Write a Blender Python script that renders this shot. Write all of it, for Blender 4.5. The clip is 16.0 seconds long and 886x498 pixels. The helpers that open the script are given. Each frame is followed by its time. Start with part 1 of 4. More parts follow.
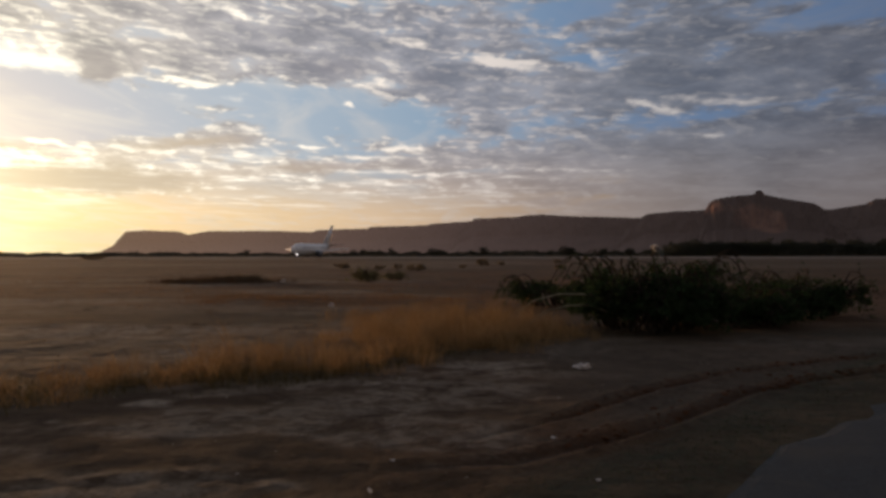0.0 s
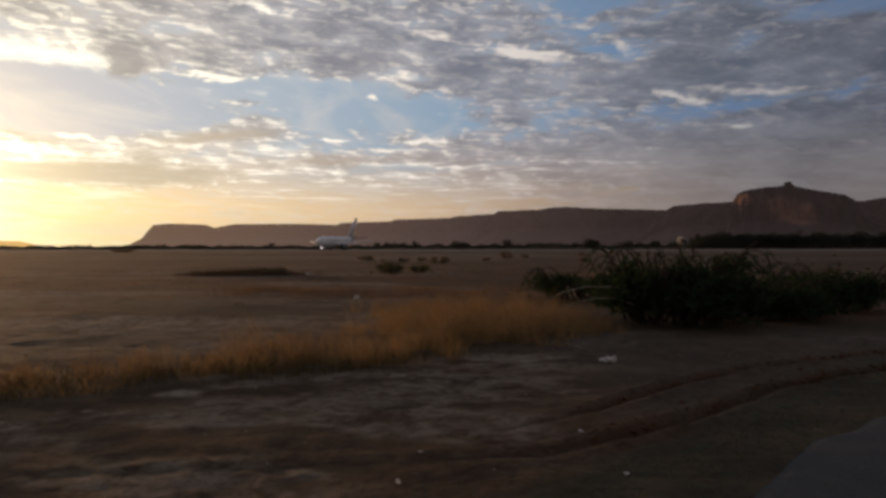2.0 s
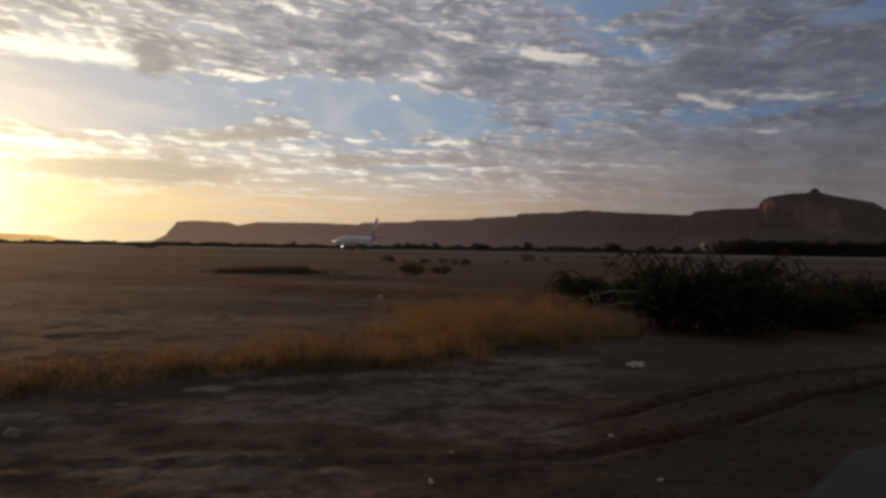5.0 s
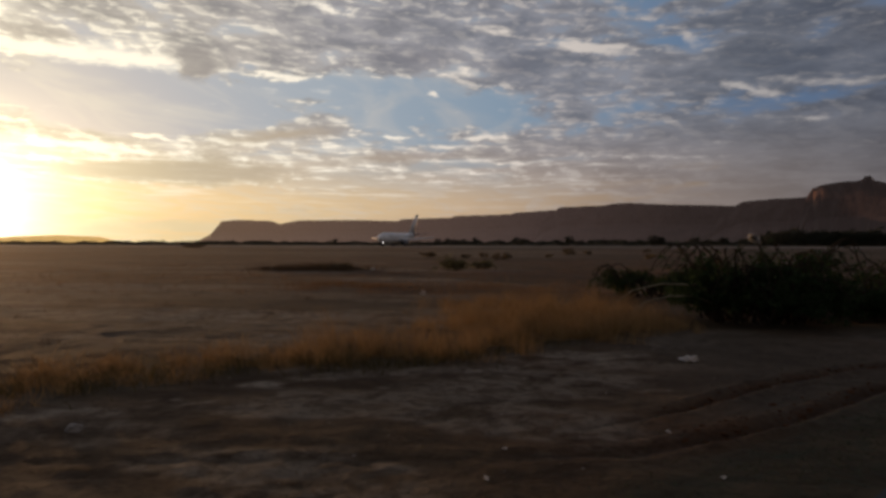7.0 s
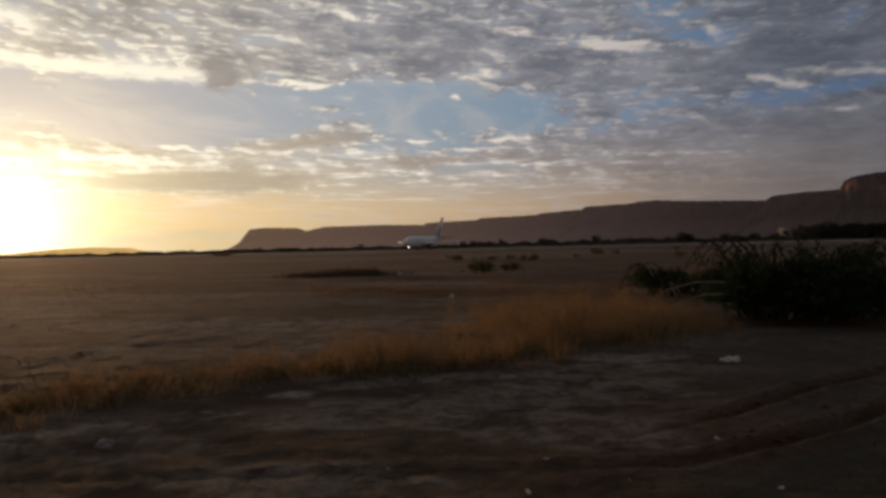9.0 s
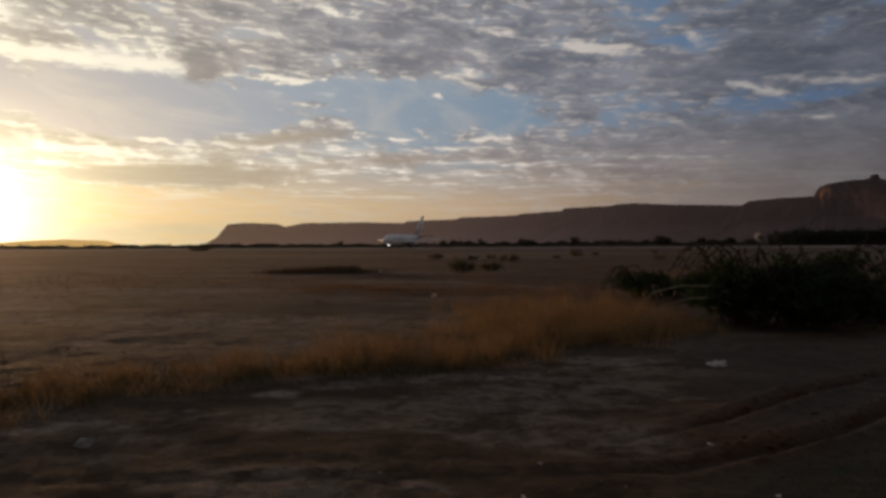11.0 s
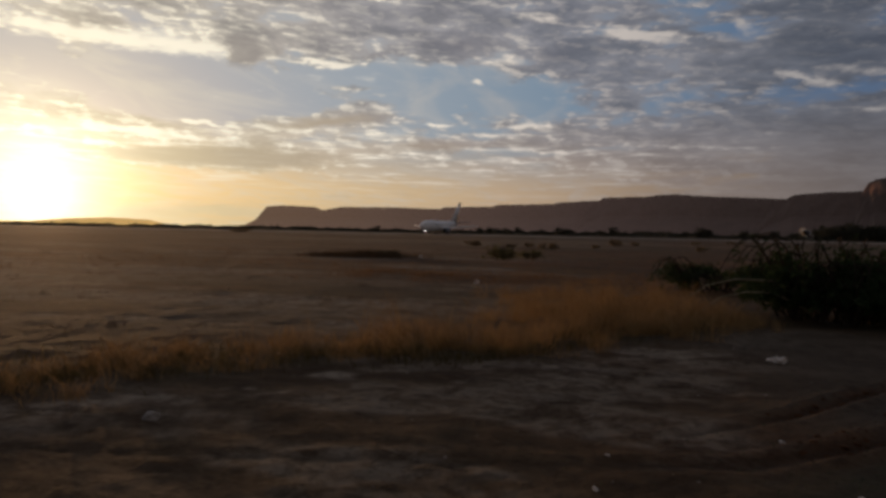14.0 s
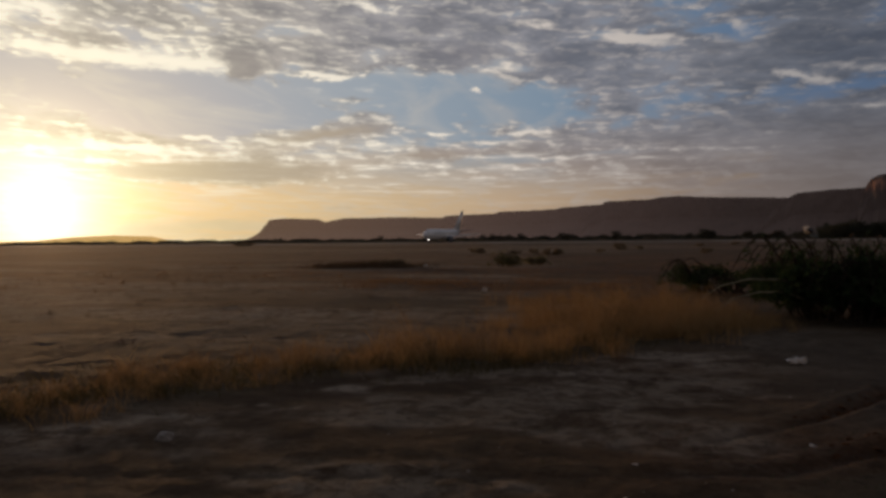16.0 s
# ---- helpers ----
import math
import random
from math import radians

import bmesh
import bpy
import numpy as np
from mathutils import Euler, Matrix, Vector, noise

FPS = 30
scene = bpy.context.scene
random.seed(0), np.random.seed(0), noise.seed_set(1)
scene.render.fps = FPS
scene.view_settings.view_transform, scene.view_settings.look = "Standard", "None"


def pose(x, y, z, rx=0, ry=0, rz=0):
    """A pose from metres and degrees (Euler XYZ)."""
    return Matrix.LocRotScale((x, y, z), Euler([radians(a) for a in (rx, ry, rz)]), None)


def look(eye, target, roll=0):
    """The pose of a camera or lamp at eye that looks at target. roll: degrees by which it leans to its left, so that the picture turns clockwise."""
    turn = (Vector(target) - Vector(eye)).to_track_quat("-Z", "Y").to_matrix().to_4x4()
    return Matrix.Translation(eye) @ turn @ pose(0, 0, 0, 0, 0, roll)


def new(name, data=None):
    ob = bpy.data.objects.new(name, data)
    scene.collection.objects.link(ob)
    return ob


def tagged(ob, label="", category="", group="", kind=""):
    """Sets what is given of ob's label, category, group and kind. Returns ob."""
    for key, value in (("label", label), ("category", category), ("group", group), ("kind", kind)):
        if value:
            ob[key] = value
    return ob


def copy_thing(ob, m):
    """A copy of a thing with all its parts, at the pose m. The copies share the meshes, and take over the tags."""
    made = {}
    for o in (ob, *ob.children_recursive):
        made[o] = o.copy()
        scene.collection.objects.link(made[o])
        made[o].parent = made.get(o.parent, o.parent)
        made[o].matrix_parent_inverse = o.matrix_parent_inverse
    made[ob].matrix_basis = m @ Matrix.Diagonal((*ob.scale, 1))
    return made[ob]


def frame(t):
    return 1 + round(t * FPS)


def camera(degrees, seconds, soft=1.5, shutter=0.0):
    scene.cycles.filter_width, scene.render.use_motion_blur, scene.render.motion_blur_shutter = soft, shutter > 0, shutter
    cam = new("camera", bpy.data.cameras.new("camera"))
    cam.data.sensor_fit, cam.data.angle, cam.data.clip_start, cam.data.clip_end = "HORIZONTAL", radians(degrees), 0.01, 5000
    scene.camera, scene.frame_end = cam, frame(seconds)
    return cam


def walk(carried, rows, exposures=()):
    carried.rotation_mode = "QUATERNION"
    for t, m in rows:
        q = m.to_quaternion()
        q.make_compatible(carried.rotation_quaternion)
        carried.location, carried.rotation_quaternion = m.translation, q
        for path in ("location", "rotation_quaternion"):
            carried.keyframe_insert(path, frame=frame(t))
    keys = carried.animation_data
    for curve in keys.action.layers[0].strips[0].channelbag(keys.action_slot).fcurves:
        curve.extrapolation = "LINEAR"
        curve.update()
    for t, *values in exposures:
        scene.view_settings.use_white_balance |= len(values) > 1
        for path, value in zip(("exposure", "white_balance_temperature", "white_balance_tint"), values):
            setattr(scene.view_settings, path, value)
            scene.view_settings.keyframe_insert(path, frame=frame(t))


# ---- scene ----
cam = camera(65.78, 16.0, soft=3.3)
# seconds, x, y, z, tilt, roll, heading
PATH = [
    (0.0, 0.000, 0.000, 1.604, 90.388, 0.047, 0.000),
    (0.5, -0.016, -0.000, 1.608, 90.358, -0.073, 0.589),
    (1.0, -0.022, -0.006, 1.605, 90.044, 0.149, 1.345),
    (1.5, -0.032, -0.006, 1.604, 89.891, 0.122, 1.601),
    (2.0, -0.029, -0.004, 1.604, 89.780, 0.087, 1.960),
    (2.5, -0.055, -0.009, 1.607, 89.917, -0.297, 2.302),
    (3.0, -0.077, -0.015, 1.607, 90.094, -0.350, 2.918),
    (5.5, -0.160, -0.020, 1.597, 89.667, -1.373, 4.205),
    (6.0, -0.183, -0.007, 1.591, 89.276, -1.435, 5.135),
    (6.5, -0.205, 0.018, 1.590, 88.934, -0.891, 5.657),
    (7.0, -0.226, 0.038, 1.588, 89.472, -0.079, 6.991),
    (7.5, -0.252, 0.092, 1.588, 89.405, 0.709, 8.278),
    (8.0, -0.276, 0.143, 1.600, 89.626, 1.026, 8.767),
    (8.5, -0.283, 0.188, 1.597, 89.660, 1.726, 9.617),
    (9.0, -0.298, 0.222, 1.594, 89.735, 1.380, 9.146),
    (11.5, -0.490, 0.309, 1.603, 89.639, 0.484, 7.142),
    (12.0, -0.552, 0.297, 1.603, 90.085, 0.912, 7.154),
    (12.5, -0.595, 0.310, 1.599, 89.607, 0.288, 7.544),
    (13.0, -0.653, 0.312, 1.595, 89.379, -0.673, 8.537),
    (13.5, -0.677, 0.318, 1.587, 89.050, -0.856, 10.085),
    (14.0, -0.687, 0.330, 1.583, 88.470, -1.112, 10.443),
    (14.5, -0.701, 0.340, 1.582, 88.368, -1.138, 10.202),
    (15.0, -0.740, 0.357, 1.579, 88.347, -0.804, 10.400),
    (15.5, -0.764, 0.382, 1.580, 89.187, -0.818, 10.464),
    (16.0, -0.798, 0.429, 1.578, 89.178, 0.540, 10.684),
]
walk(cam, [(t, pose(x, y, z, rx, ry, rz)) for t, x, y, z, rx, ry, rz in PATH],
     exposures=[(0.0, 0.30), (3.0, 0.18), (7.0, -0.04), (9.0, -0.17), (16.0, -0.24)])

# ---- light: low evening sun behind haze, broken cloud ----
SUN_AZ, SUN_EL = -41.0, 2.4
sa, se = radians(SUN_AZ), radians(SUN_EL)
SUN_DIR = Vector((math.sin(sa) * math.cos(se), math.cos(sa) * math.cos(se), math.sin(se)))
sun_data = bpy.data.lights.new("sun", "SUN")
sun_data.energy, sun_data.angle, sun_data.color = 1.8, radians(1.0), (1.0, 0.55, 0.25)
sun = new("sun", sun_data)
sun.matrix_world = look((0, 0, 50), Vector((0, 0, 50)) - SUN_DIR)


class Nodes:
    """Short forms for building a node tree."""

    def __init__(self, tree):
        self.t = tree
        tree.nodes.clear()

    def put(self, sock, v):
        if isinstance(v, bpy.types.NodeSocket):
            self.t.links.new(v, sock)
        elif v is not None:
            sock.default_value = v

    def math(self, op, a, b=None, c=None, clamp=False):
        n = self.t.nodes.new("ShaderNodeMath")
        n.operation, n.use_clamp = op, clamp
        for s, v in zip(n.inputs, (a, b, c)):
            self.put(s, v)
        return n.outputs[0]

    def vec(self, op, a, b=None):
        n = self.t.nodes.new("ShaderNodeVectorMath")
        n.operation = op
        self.put(n.inputs[0], a)
        if b is not None:
            self.put(n.inputs[1], b)
        return n.outputs["Value"] if op in ("DOT_PRODUCT", "LENGTH") else n.outputs[0]

    def xyz(self, x, y, z):
        n = self.t.nodes.new("ShaderNodeCombineXYZ")
        for s, v in zip(n.inputs, (x, y, z)):
            self.put(s, v)
        return n.outputs[0]

    def noise(self, v, scale, detail=4.0, rough=0.55, distort=0.0, colour=False):
        n = self.t.nodes.new("ShaderNodeTexNoise")
        self.put(n.inputs["Vector"], v)
        n.inputs["Scale"].default_value, n.inputs["Detail"].default_value = scale, detail
        n.inputs["Roughness"].default_value, n.inputs["Distortion"].default_value = rough, distort
        return n.outputs[1 if colour else 0]

    def ramp(self, v, stops, smooth=False):
        n = self.t.nodes.new("ShaderNodeValToRGB")
        if smooth:
            n.color_ramp.interpolation = "EASE"
        e = n.color_ramp.elements
        while len(e) < len(stops):
            e.new(0.5)
        for el, (p, c) in zip(e, stops):
            el.position = p
            el.color = (*c, 1) if len(c) == 3 else c
        self.put(n.inputs[0], v)
        return n.outputs[0]

    def mix(self, f, a, b, kind="MIX"):
        n = self.t.nodes.new("ShaderNodeMix")
        n.data_type, n.blend_type = "RGBA", kind
        self.put(n.inputs[0], f)
        self.put(n.inputs[6], (*a, 1) if isinstance(a, tuple) else a)
        self.put(n.inputs[7], (*b, 1) if isinstance(b, tuple) else b)
        return n.outputs[2]

    def step(self, v, lo, hi, a=0.0, b=1.0):
        n = self.t.nodes.new("ShaderNodeMapRange")
        n.interpolation_type = "SMOOTHSTEP"
        self.put(n.inputs[0], v)
        for s, q in zip(n.inputs[1:5], (lo, hi, a, b)):
            s.default_value = q
        return n.outputs[0]


# Clouds, each: azimuth, elevation, half width, half height, tilt (all in degrees), weight.
CLOUD_BANKS = [
    (-16.7, 17.6, 19.8, 4.25, -3, 0.68), (-21.4, 14.4, 11.3, 2.13, 0, 0.38), (-26.5, 13.8, 2.8, 1.9, 0, 0.45), (-6.8, 16.2, 10.9, 3.54, -5, 0.45),
    (0.3, 17.8, 9.0, 2.84, 0, 0.30), (8.3, 13.5, 15.6, 2.60, -2, 0.68), (20.2, 13.7, 15.1, 3.31, 4, 0.60), (28.8, 13.4, 10.4, 3.78, 0, 0.52),
    (17.3, 17.3, 11.3, 2.84, -5, 0.34), (27.0, 8.7, 15.6, 3.31, 0, 0.41), (4.1, 10.9, 7.1, 1.18, 0, 0.38), (-39.2, 15.1, 12.3, 2.13, -3, 0.45),
    (-26.8, 13.2, 3.3, 2.36, 0, 0.22), (10.1, 8.3, 16.5, 2.84, 0, 0.30), (2.8, 12.0, 6.0, 2.2, 0, 0.55), (5.0, 18.0, 7.0, 2.5, 0, 0.40), (27.0, 5.8, 16.5, 2.36, 0, 0.38)]
CLOUD_BANKS_LOW = [
    (-26.3, 14.2, 2.4, 1.6, 15, 1.2),
    (-20.5, 8.7, 8.5, 1.23, 8, 0.90), (-28.4, 5.6, 13.5, 1.35, 0, 1.9), (-16.7, 6.8, 6.1, 0.76, 0, 0.70), (-9.6, 7.1, 5.2, 0.66, 0, 0.60),
    (-24.2, 7.5, 7.6, 0.66, 4, 0.40), (-4.0, 7.5, 9.5, 0.66, 0, 0.40), (5.5, 7.9, 11.3, 0.95, -2, 0.35), (-31.1, 5.2, 13.0, 1.30, 0, 0.9),
    (-40.0, 10.2, 9.5, 0.95, -8, 0.20), (14.6, 5.4, 18.9, 0.95, 0, 0.40)]
CLOUD_GAPS = [
    (-14.1, 12.2, 20.3, 1.98, -2, 1.10), (-28.7, 10.2, 10.4, 2.60, 0, 1.00), (-6.8, 10.6, 10.4, 1.80, 0, 1.00), (12.0, 15.5, 4.0, 0.76, -12, 0.80),
    (25.1, 15.8, 8.0, 1.61, 12, 0.50), (20.6, 10.8, 10.4, 0.85, 0, 0.70), (32.0, 9.7, 5.2, 1.04, 0, 0.70), (10.6, 19.4, 6.1, 1.13, 10, 0.50),
    (31.3, 16.6, 5.2, 1.65, 0, 0.30), (-36.2, 10.9, 15.6, 3.31, 0, 1.10), (-17.6, 3.6, 42.5, 2.36, 0, 0.80), (-41.5, 3.3, 18.9, 3.31, 0, 0.60)]
LIT_STREAKS = [
    (-39.5, 13.8, 17.0, 1.1, -1, 1.0), (-42.3, 16.2, 7.6, 1.89, 0, 0.80), (-30.9, 14.5, 8.0, 2.4, 5, 0.5), (-19.9, 13.3, 3.8, 0.57, -3, 0.80),
    (-4.9, 13.9, 3.3, 0.61, -8, 0.75), (-7.9, 12.1, 1.1, 0.30, -12, 1.10), (-2.8, 17.1, 3.3, 0.66, -8, 0.70), (5.0, 15.6, 5.2, 0.70, -8, 1.25),
    (12.6, 15.8, 2.4, 0.85, -30, 0.75), (17.1, 11.5, 2.9, 0.61, -20, 1.10), (19.6, 12.2, 3.3, 0.34, -2, 0.55), (23.7, 11.5, 4.5, 0.40, -4, 0.60),
    (21.6, 9.3, 2.0, 0.43, -8, 0.95), (14.4, 10.7, 1.9, 0.38, 0, 0.70), (9.4, 17.5, 1.6, 0.85, -20, 0.60), (-17.2, 18.7, 4.3, 0.61, -18, 0.75)]
LIT_STREAKS_LOW = [
    (-10.9, 8.7, 2.2, 0.26, 0, 1.30), (-3.2, 8.7, 2.8, 0.33, 0, 1.00), (-22.2, 8.0, 5.2, 0.33, -2, 0.80), (-29.1, 7.9, 3.3, 0.33, -3, 0.85),
    (-29.8, 6.6, 6.1, 0.33, 0, 0.80), (-16.1, 8.0, 2.8, 0.28, -2, 0.75), (8.3, 7.0, 9.5, 0.38, -3, 0.60), (14.2, 7.6, 2.8, 0.38, -2, 0.60),
    (-11.4, 6.1, 4.3, 0.33, -3, 0.50), (-0.2, 6.6, 7.1, 0.33, 0, 0.50), (-34.7, 7.1, 6.6, 0.52, -2, 0.95), (-41.1, 6.7, 4.7, 0.43, 2, 0.90),
    (-36.9, 6.0, 3.3, 0.43, -2, 0.80), (-21.8, 6.6, 4.3, 0.28, -4, 0.60), (10.1, 9.5, 2.8, 0.28, 4, 0.50), (-4.4, 7.9, 6.6, 0.28, -2, 0.50)]


def build_sky():
    w = bpy.data.worlds.new("evening_sky")
    scene.world = w
    w.use_nodes = True
    k = Nodes(w.node_tree)
    tc = k.t.nodes.new("ShaderNodeTexCoord").outputs["Generated"]
    d = k.vec("NORMALIZE", tc)
    sep = k.t.nodes.new("ShaderNodeSeparateXYZ")
    k.put(sep.inputs[0], d)
    x, y, z = sep.outputs
    az = k.math("MULTIPLY", k.math("ARCTAN2", x, y), 57.2958)
    el = k.math("MULTIPLY", k.math("ARCSINE", z), 57.2958)
    uv = k.xyz(az, el, 0.0)
    ang = k.math("MULTIPLY", k.math("ARCCOSINE", k.math("MINIMUM", k.vec("DOT_PRODUCT", d, tuple(SUN_DIR)), 0.99999)), 57.2958)
    a01 = k.math("DIVIDE", ang, 100.0, clamp=True)
    up = k.math("MAXIMUM", z, 0.0)
    inv = k.math("DIVIDE", 1.0, k.math("ADD", up, 0.07))
    flat = k.xyz(k.math("MULTIPLY", x, inv), k.math("MULTIPLY", y, inv), 0.0)

    # clear sky: physical sky mixed with the haze colours of this evening
    sky = k.t.nodes.new("ShaderNodeTexSky")
    sky.sky_type, sky.sun_disc = "NISHITA", False
    sky.sun_elevation, sky.sun_rotation = radians(SUN_EL), radians(SUN_AZ)
    sky.dust_density = 3.0
    nishita = k.vec("MULTIPLY", sky.outputs[0], (0.10, 0.10, 0.10))
    high = k.ramp(a01, [(0.0, (0.66, 0.66, 0.60)), (0.14, (0.44, 0.49, 0.55)), (0.26, (0.35, 0.43, 0.52)), (0.40, (0.235, 0.33, 0.445)),
                        (0.58, (0.105, 0.175, 0.305)), (0.75, (0.075, 0.125, 0.235)), (1.0, (0.11, 0.12, 0.15))])
    low = k.ramp(a01, [(0.0, (1.0, 0.76, 0.36)), (0.10, (0.92, 0.71, 0.37)), (0.22, (0.79, 0.60, 0.36)), (0.36, (0.60, 0.44, 0.30)),
                       (0.50, (0.31, 0.235, 0.190)), (0.66, (0.15, 0.125, 0.120)), (1.0, (0.20, 0.155, 0.145))])
    right = k.step(a01, 0.36, 0.62)
    toe = k.step(k.math("MULTIPLY_ADD", right, -3.0, el), 2.5, 8.5)
    clear = k.mix(0.15, k.mix(toe, low, high), nishita)

    # cloud fields
    w1 = k.vec("SUBTRACT", k.noise(uv, 0.22, 4.0, 0.6, colour=True), (0.5, 0.5, 0.5))
    w2 = k.vec("MULTIPLY", w1, (5.0, 1.8, 0.0))
    uw = k.vec("ADD", uv, w2)
    w3 = k.vec("SUBTRACT", k.noise(k.vec("MULTIPLY", uv, (0.5, 1.0, 1.0)), 1.1, 4.0, 0.65, colour=True), (0.5, 0.5, 0.5))
    us = k.vec("ADD", k.vec("ADD", uv, k.vec("MULTIPLY", w1, (2.2, 0.7, 0.0))), k.vec("MULTIPLY", w3, (2.6, 0.9, 0.0)))

    def blobs(rows, base):
        total = None
        for ca, ce, ra, re, tilt, wt in rows:
            m = k.t.nodes.new("ShaderNodeMapping")
            m.vector_type = "TEXTURE"
            k.put(m.inputs[0], base)
            m.inputs[1].default_value = (ca, ce, 0)
            m.inputs[2].default_value = (0, 0, radians(tilt))
            m.inputs[3].default_value = (ra, re, 1)
            g = k.t.nodes.new("ShaderNodeTexGradient")
            g.gradient_type = "SPHERICAL"
            k.put(g.inputs[0], m.outputs[0])
            total = k.math("MULTIPLY_ADD", g.outputs[1], wt, total if total is not None else 0.0)
        return total

    puff = k.xyz(k.math("MULTIPLY_ADD", el, 0.10, k.math("MULTIPLY", az, 0.72)), k.math("MULTIPLY", el, 2.3), 0.0)
    n_big = k.noise(puff, 0.085, 4.0, 0.55, 0.3)
    n_fine = k.noise(puff, 0.62, 5.0, 0.60, 0.25)
    n_fine2 = k.noise(k.vec("ADD", puff, (-0.42, -0.42, 0.0)), 0.62, 5.0, 0.60, 0.25)
    banks = k.math("ADD", blobs(CLOUD_BANKS, uw), blobs(CLOUD_BANKS_LOW, us))
    gaps = blobs(CLOUD_GAPS, uw)
    n_mid = k.noise(puff, 0.24, 4.0, 0.58, 0.3)
    rough = k.math("ADD", k.math("ADD", k.math("MULTIPLY_ADD", n_big, 2.0, -1.0), k.math("MULTIPLY_ADD", n_mid, 2.5, -1.25)), k.math("MULTIPLY", k.math("SUBTRACT", n_fine, 0.5), k.math("MULTIPLY_ADD", right, -0.8, 1.6)))
    lowband = k.step(el, 5.0, 10.5, 1.0, 0.0)
    n_str = k.noise(k.xyz(k.math("MULTIPLY", k.math("ADD", az, k.math("MULTIPLY", n_big, 6.0)), 0.10), k.math("MULTIPLY_ADD", n_fine, 0.5, k.math("MULTIPLY", el, 1.25)), 0.0), 1.0, 5.0, 0.6)
    rough = k.math("ADD", k.math("MULTIPLY", rough, k.math("MULTIPLY_ADD", lowband, -0.55, 1.0)), k.math("MULTIPLY", k.math("MULTIPLY_ADD", n_str, 3.0, -1.5), lowband))
    field = k.math("SUBTRACT", k.math("ADD", rough, banks), gaps)
    lowright = k.math("MULTIPLY", right, k.step(el, 7.0, 11.0, 1.0, 0.0))
    field = k.math("MULTIPLY_ADD", lowright, 0.55, field)
    cover = k.step(field, -0.38, 0.34)
    thick = k.step(field, -0.10, 0.85)
    emboss = k.step(k.math("SUBTRACT", n_fine, n_fine2), -0.02, 0.14)
    streaks = k.math("ADD", blobs(LIT_STREAKS, us), blobs(LIT_STREAKS_LOW, us))
    streak = k.step(k.math("ADD", k.math("MULTIPLY_ADD", n_fine, 1.5, -0.75), k.math("MULTIPLY_ADD", streaks, 1.0, k.math("MULTIPLY_ADD", n_big, 0.9, -0.45))), 0.12, 0.95)
    rim = k.math("MULTIPLY", k.math("SUBTRACT", 1.0, thick), k.math("MULTIPLY", k.math("MULTIPLY_ADD", emboss, 0.8, 0.10), k.math("MULTIPLY", k.step(a01, 0.30, 0.66, 1.0, 0.45), k.math("MULTIPLY_ADD", lowright, -0.8, 1.0))))
    n_low = k.noise(k.xyz(k.math("MULTIPLY", az, 0.16), k.math("MULTIPLY_ADD", n_big, 0.6, k.math("MULTIPLY", el, 2.1)), 4.0), 1.0, 5.0, 0.62)
    bars = k.math("MULTIPLY", k.math("MULTIPLY", k.step(n_low, 0.50, 0.68), k.step(el, 6.6, 9.0, 1.0, 0.0)), k.step(a01, 0.34, 0.60, 0.75, 0.1))
    streak = k.math("MAXIMUM", streak, bars)
    lit = k.math("ADD", k.math("MULTIPLY", rim, cover), k.math("ADD", streak, k.math("MULTIPLY", k.math("MULTIPLY", emboss, thick), k.math("MULTIPLY_ADD", right, -0.10, 0.18))), clamp=True)

    grey = k.ramp(a01, [(0.0, (0.80, 0.62, 0.36)), (0.14, (0.45, 0.40, 0.34)), (0.28, (0.270, 0.258, 0.270)), (0.42, (0.190, 0.193, 0.222)),
                        (0.58, (0.115, 0.124, 0.150)), (0.75, (0.08, 0.085, 0.105)), (1.0, (0.17, 0.15, 0.145))])
    white = k.ramp(a01, [(0.0, (1.5, 1.28, 0.85)), (0.14, (1.12, 1.02, 0.82)), (0.28, (0.95, 0.87, 0.75)), (0.42, (0.68, 0.61, 0.56)),
                         (0.58, (0.40, 0.375, 0.37)), (0.75, (0.24, 0.235, 0.25)), (1.0, (0.28, 0.25, 0.24))])
    shade = k.mix(k.step(k.math("ADD", k.math("MULTIPLY", n_fine, 0.35), k.math("MULTIPLY_ADD", n_mid, 0.8, k.math("MULTIPLY", n_big, 0.5))), 0.62, 1.02), k.vec("MULTIPLY", grey, (1.50, 1.46, 1.42)), k.vec("MULTIPLY", grey, (0.74, 0.75, 0.78)))
    shade = k.mix(k.step(el, 1.5, 11.0, 0.78, 0.0), shade, low)
    veil = k.math("MULTIPLY", k.step(k.noise(k.vec("MULTIPLY", flat, (1.0, 0.45, 1.0)), 2.2, 4.0, 0.55, 1.2), 0.42, 0.72), 0.42)
    clear = k.mix(veil, clear, k.mix(0.5, grey, white))
    body = k.mix(k.math("MULTIPLY", cover, 0.90), clear, shade)
    fade = k.step(el, 2.0, 5.5)
    col = k.mix(k.math("MULTIPLY", lit, fade), body, white)
    # a long shadowed bar low over the sunset and one dark lump under the upper bank
    bar = k.step(k.math("MULTIPLY_ADD", n_str, 0.7, blobs([(-28.6, 5.45, 13.0, 1.05, 1, 1.0), (-20.5, 8.6, 7.0, 0.75, 8, 0.7), (-12.0, 6.9, 6.0, 0.5, 0, 0.6)], us)), 0.45, 0.95)
    col = k.mix(k.math("MULTIPLY", bar, 0.85), col, k.mix(0.38, k.vec("MULTIPLY", grey, (0.82, 0.82, 0.86)), low))
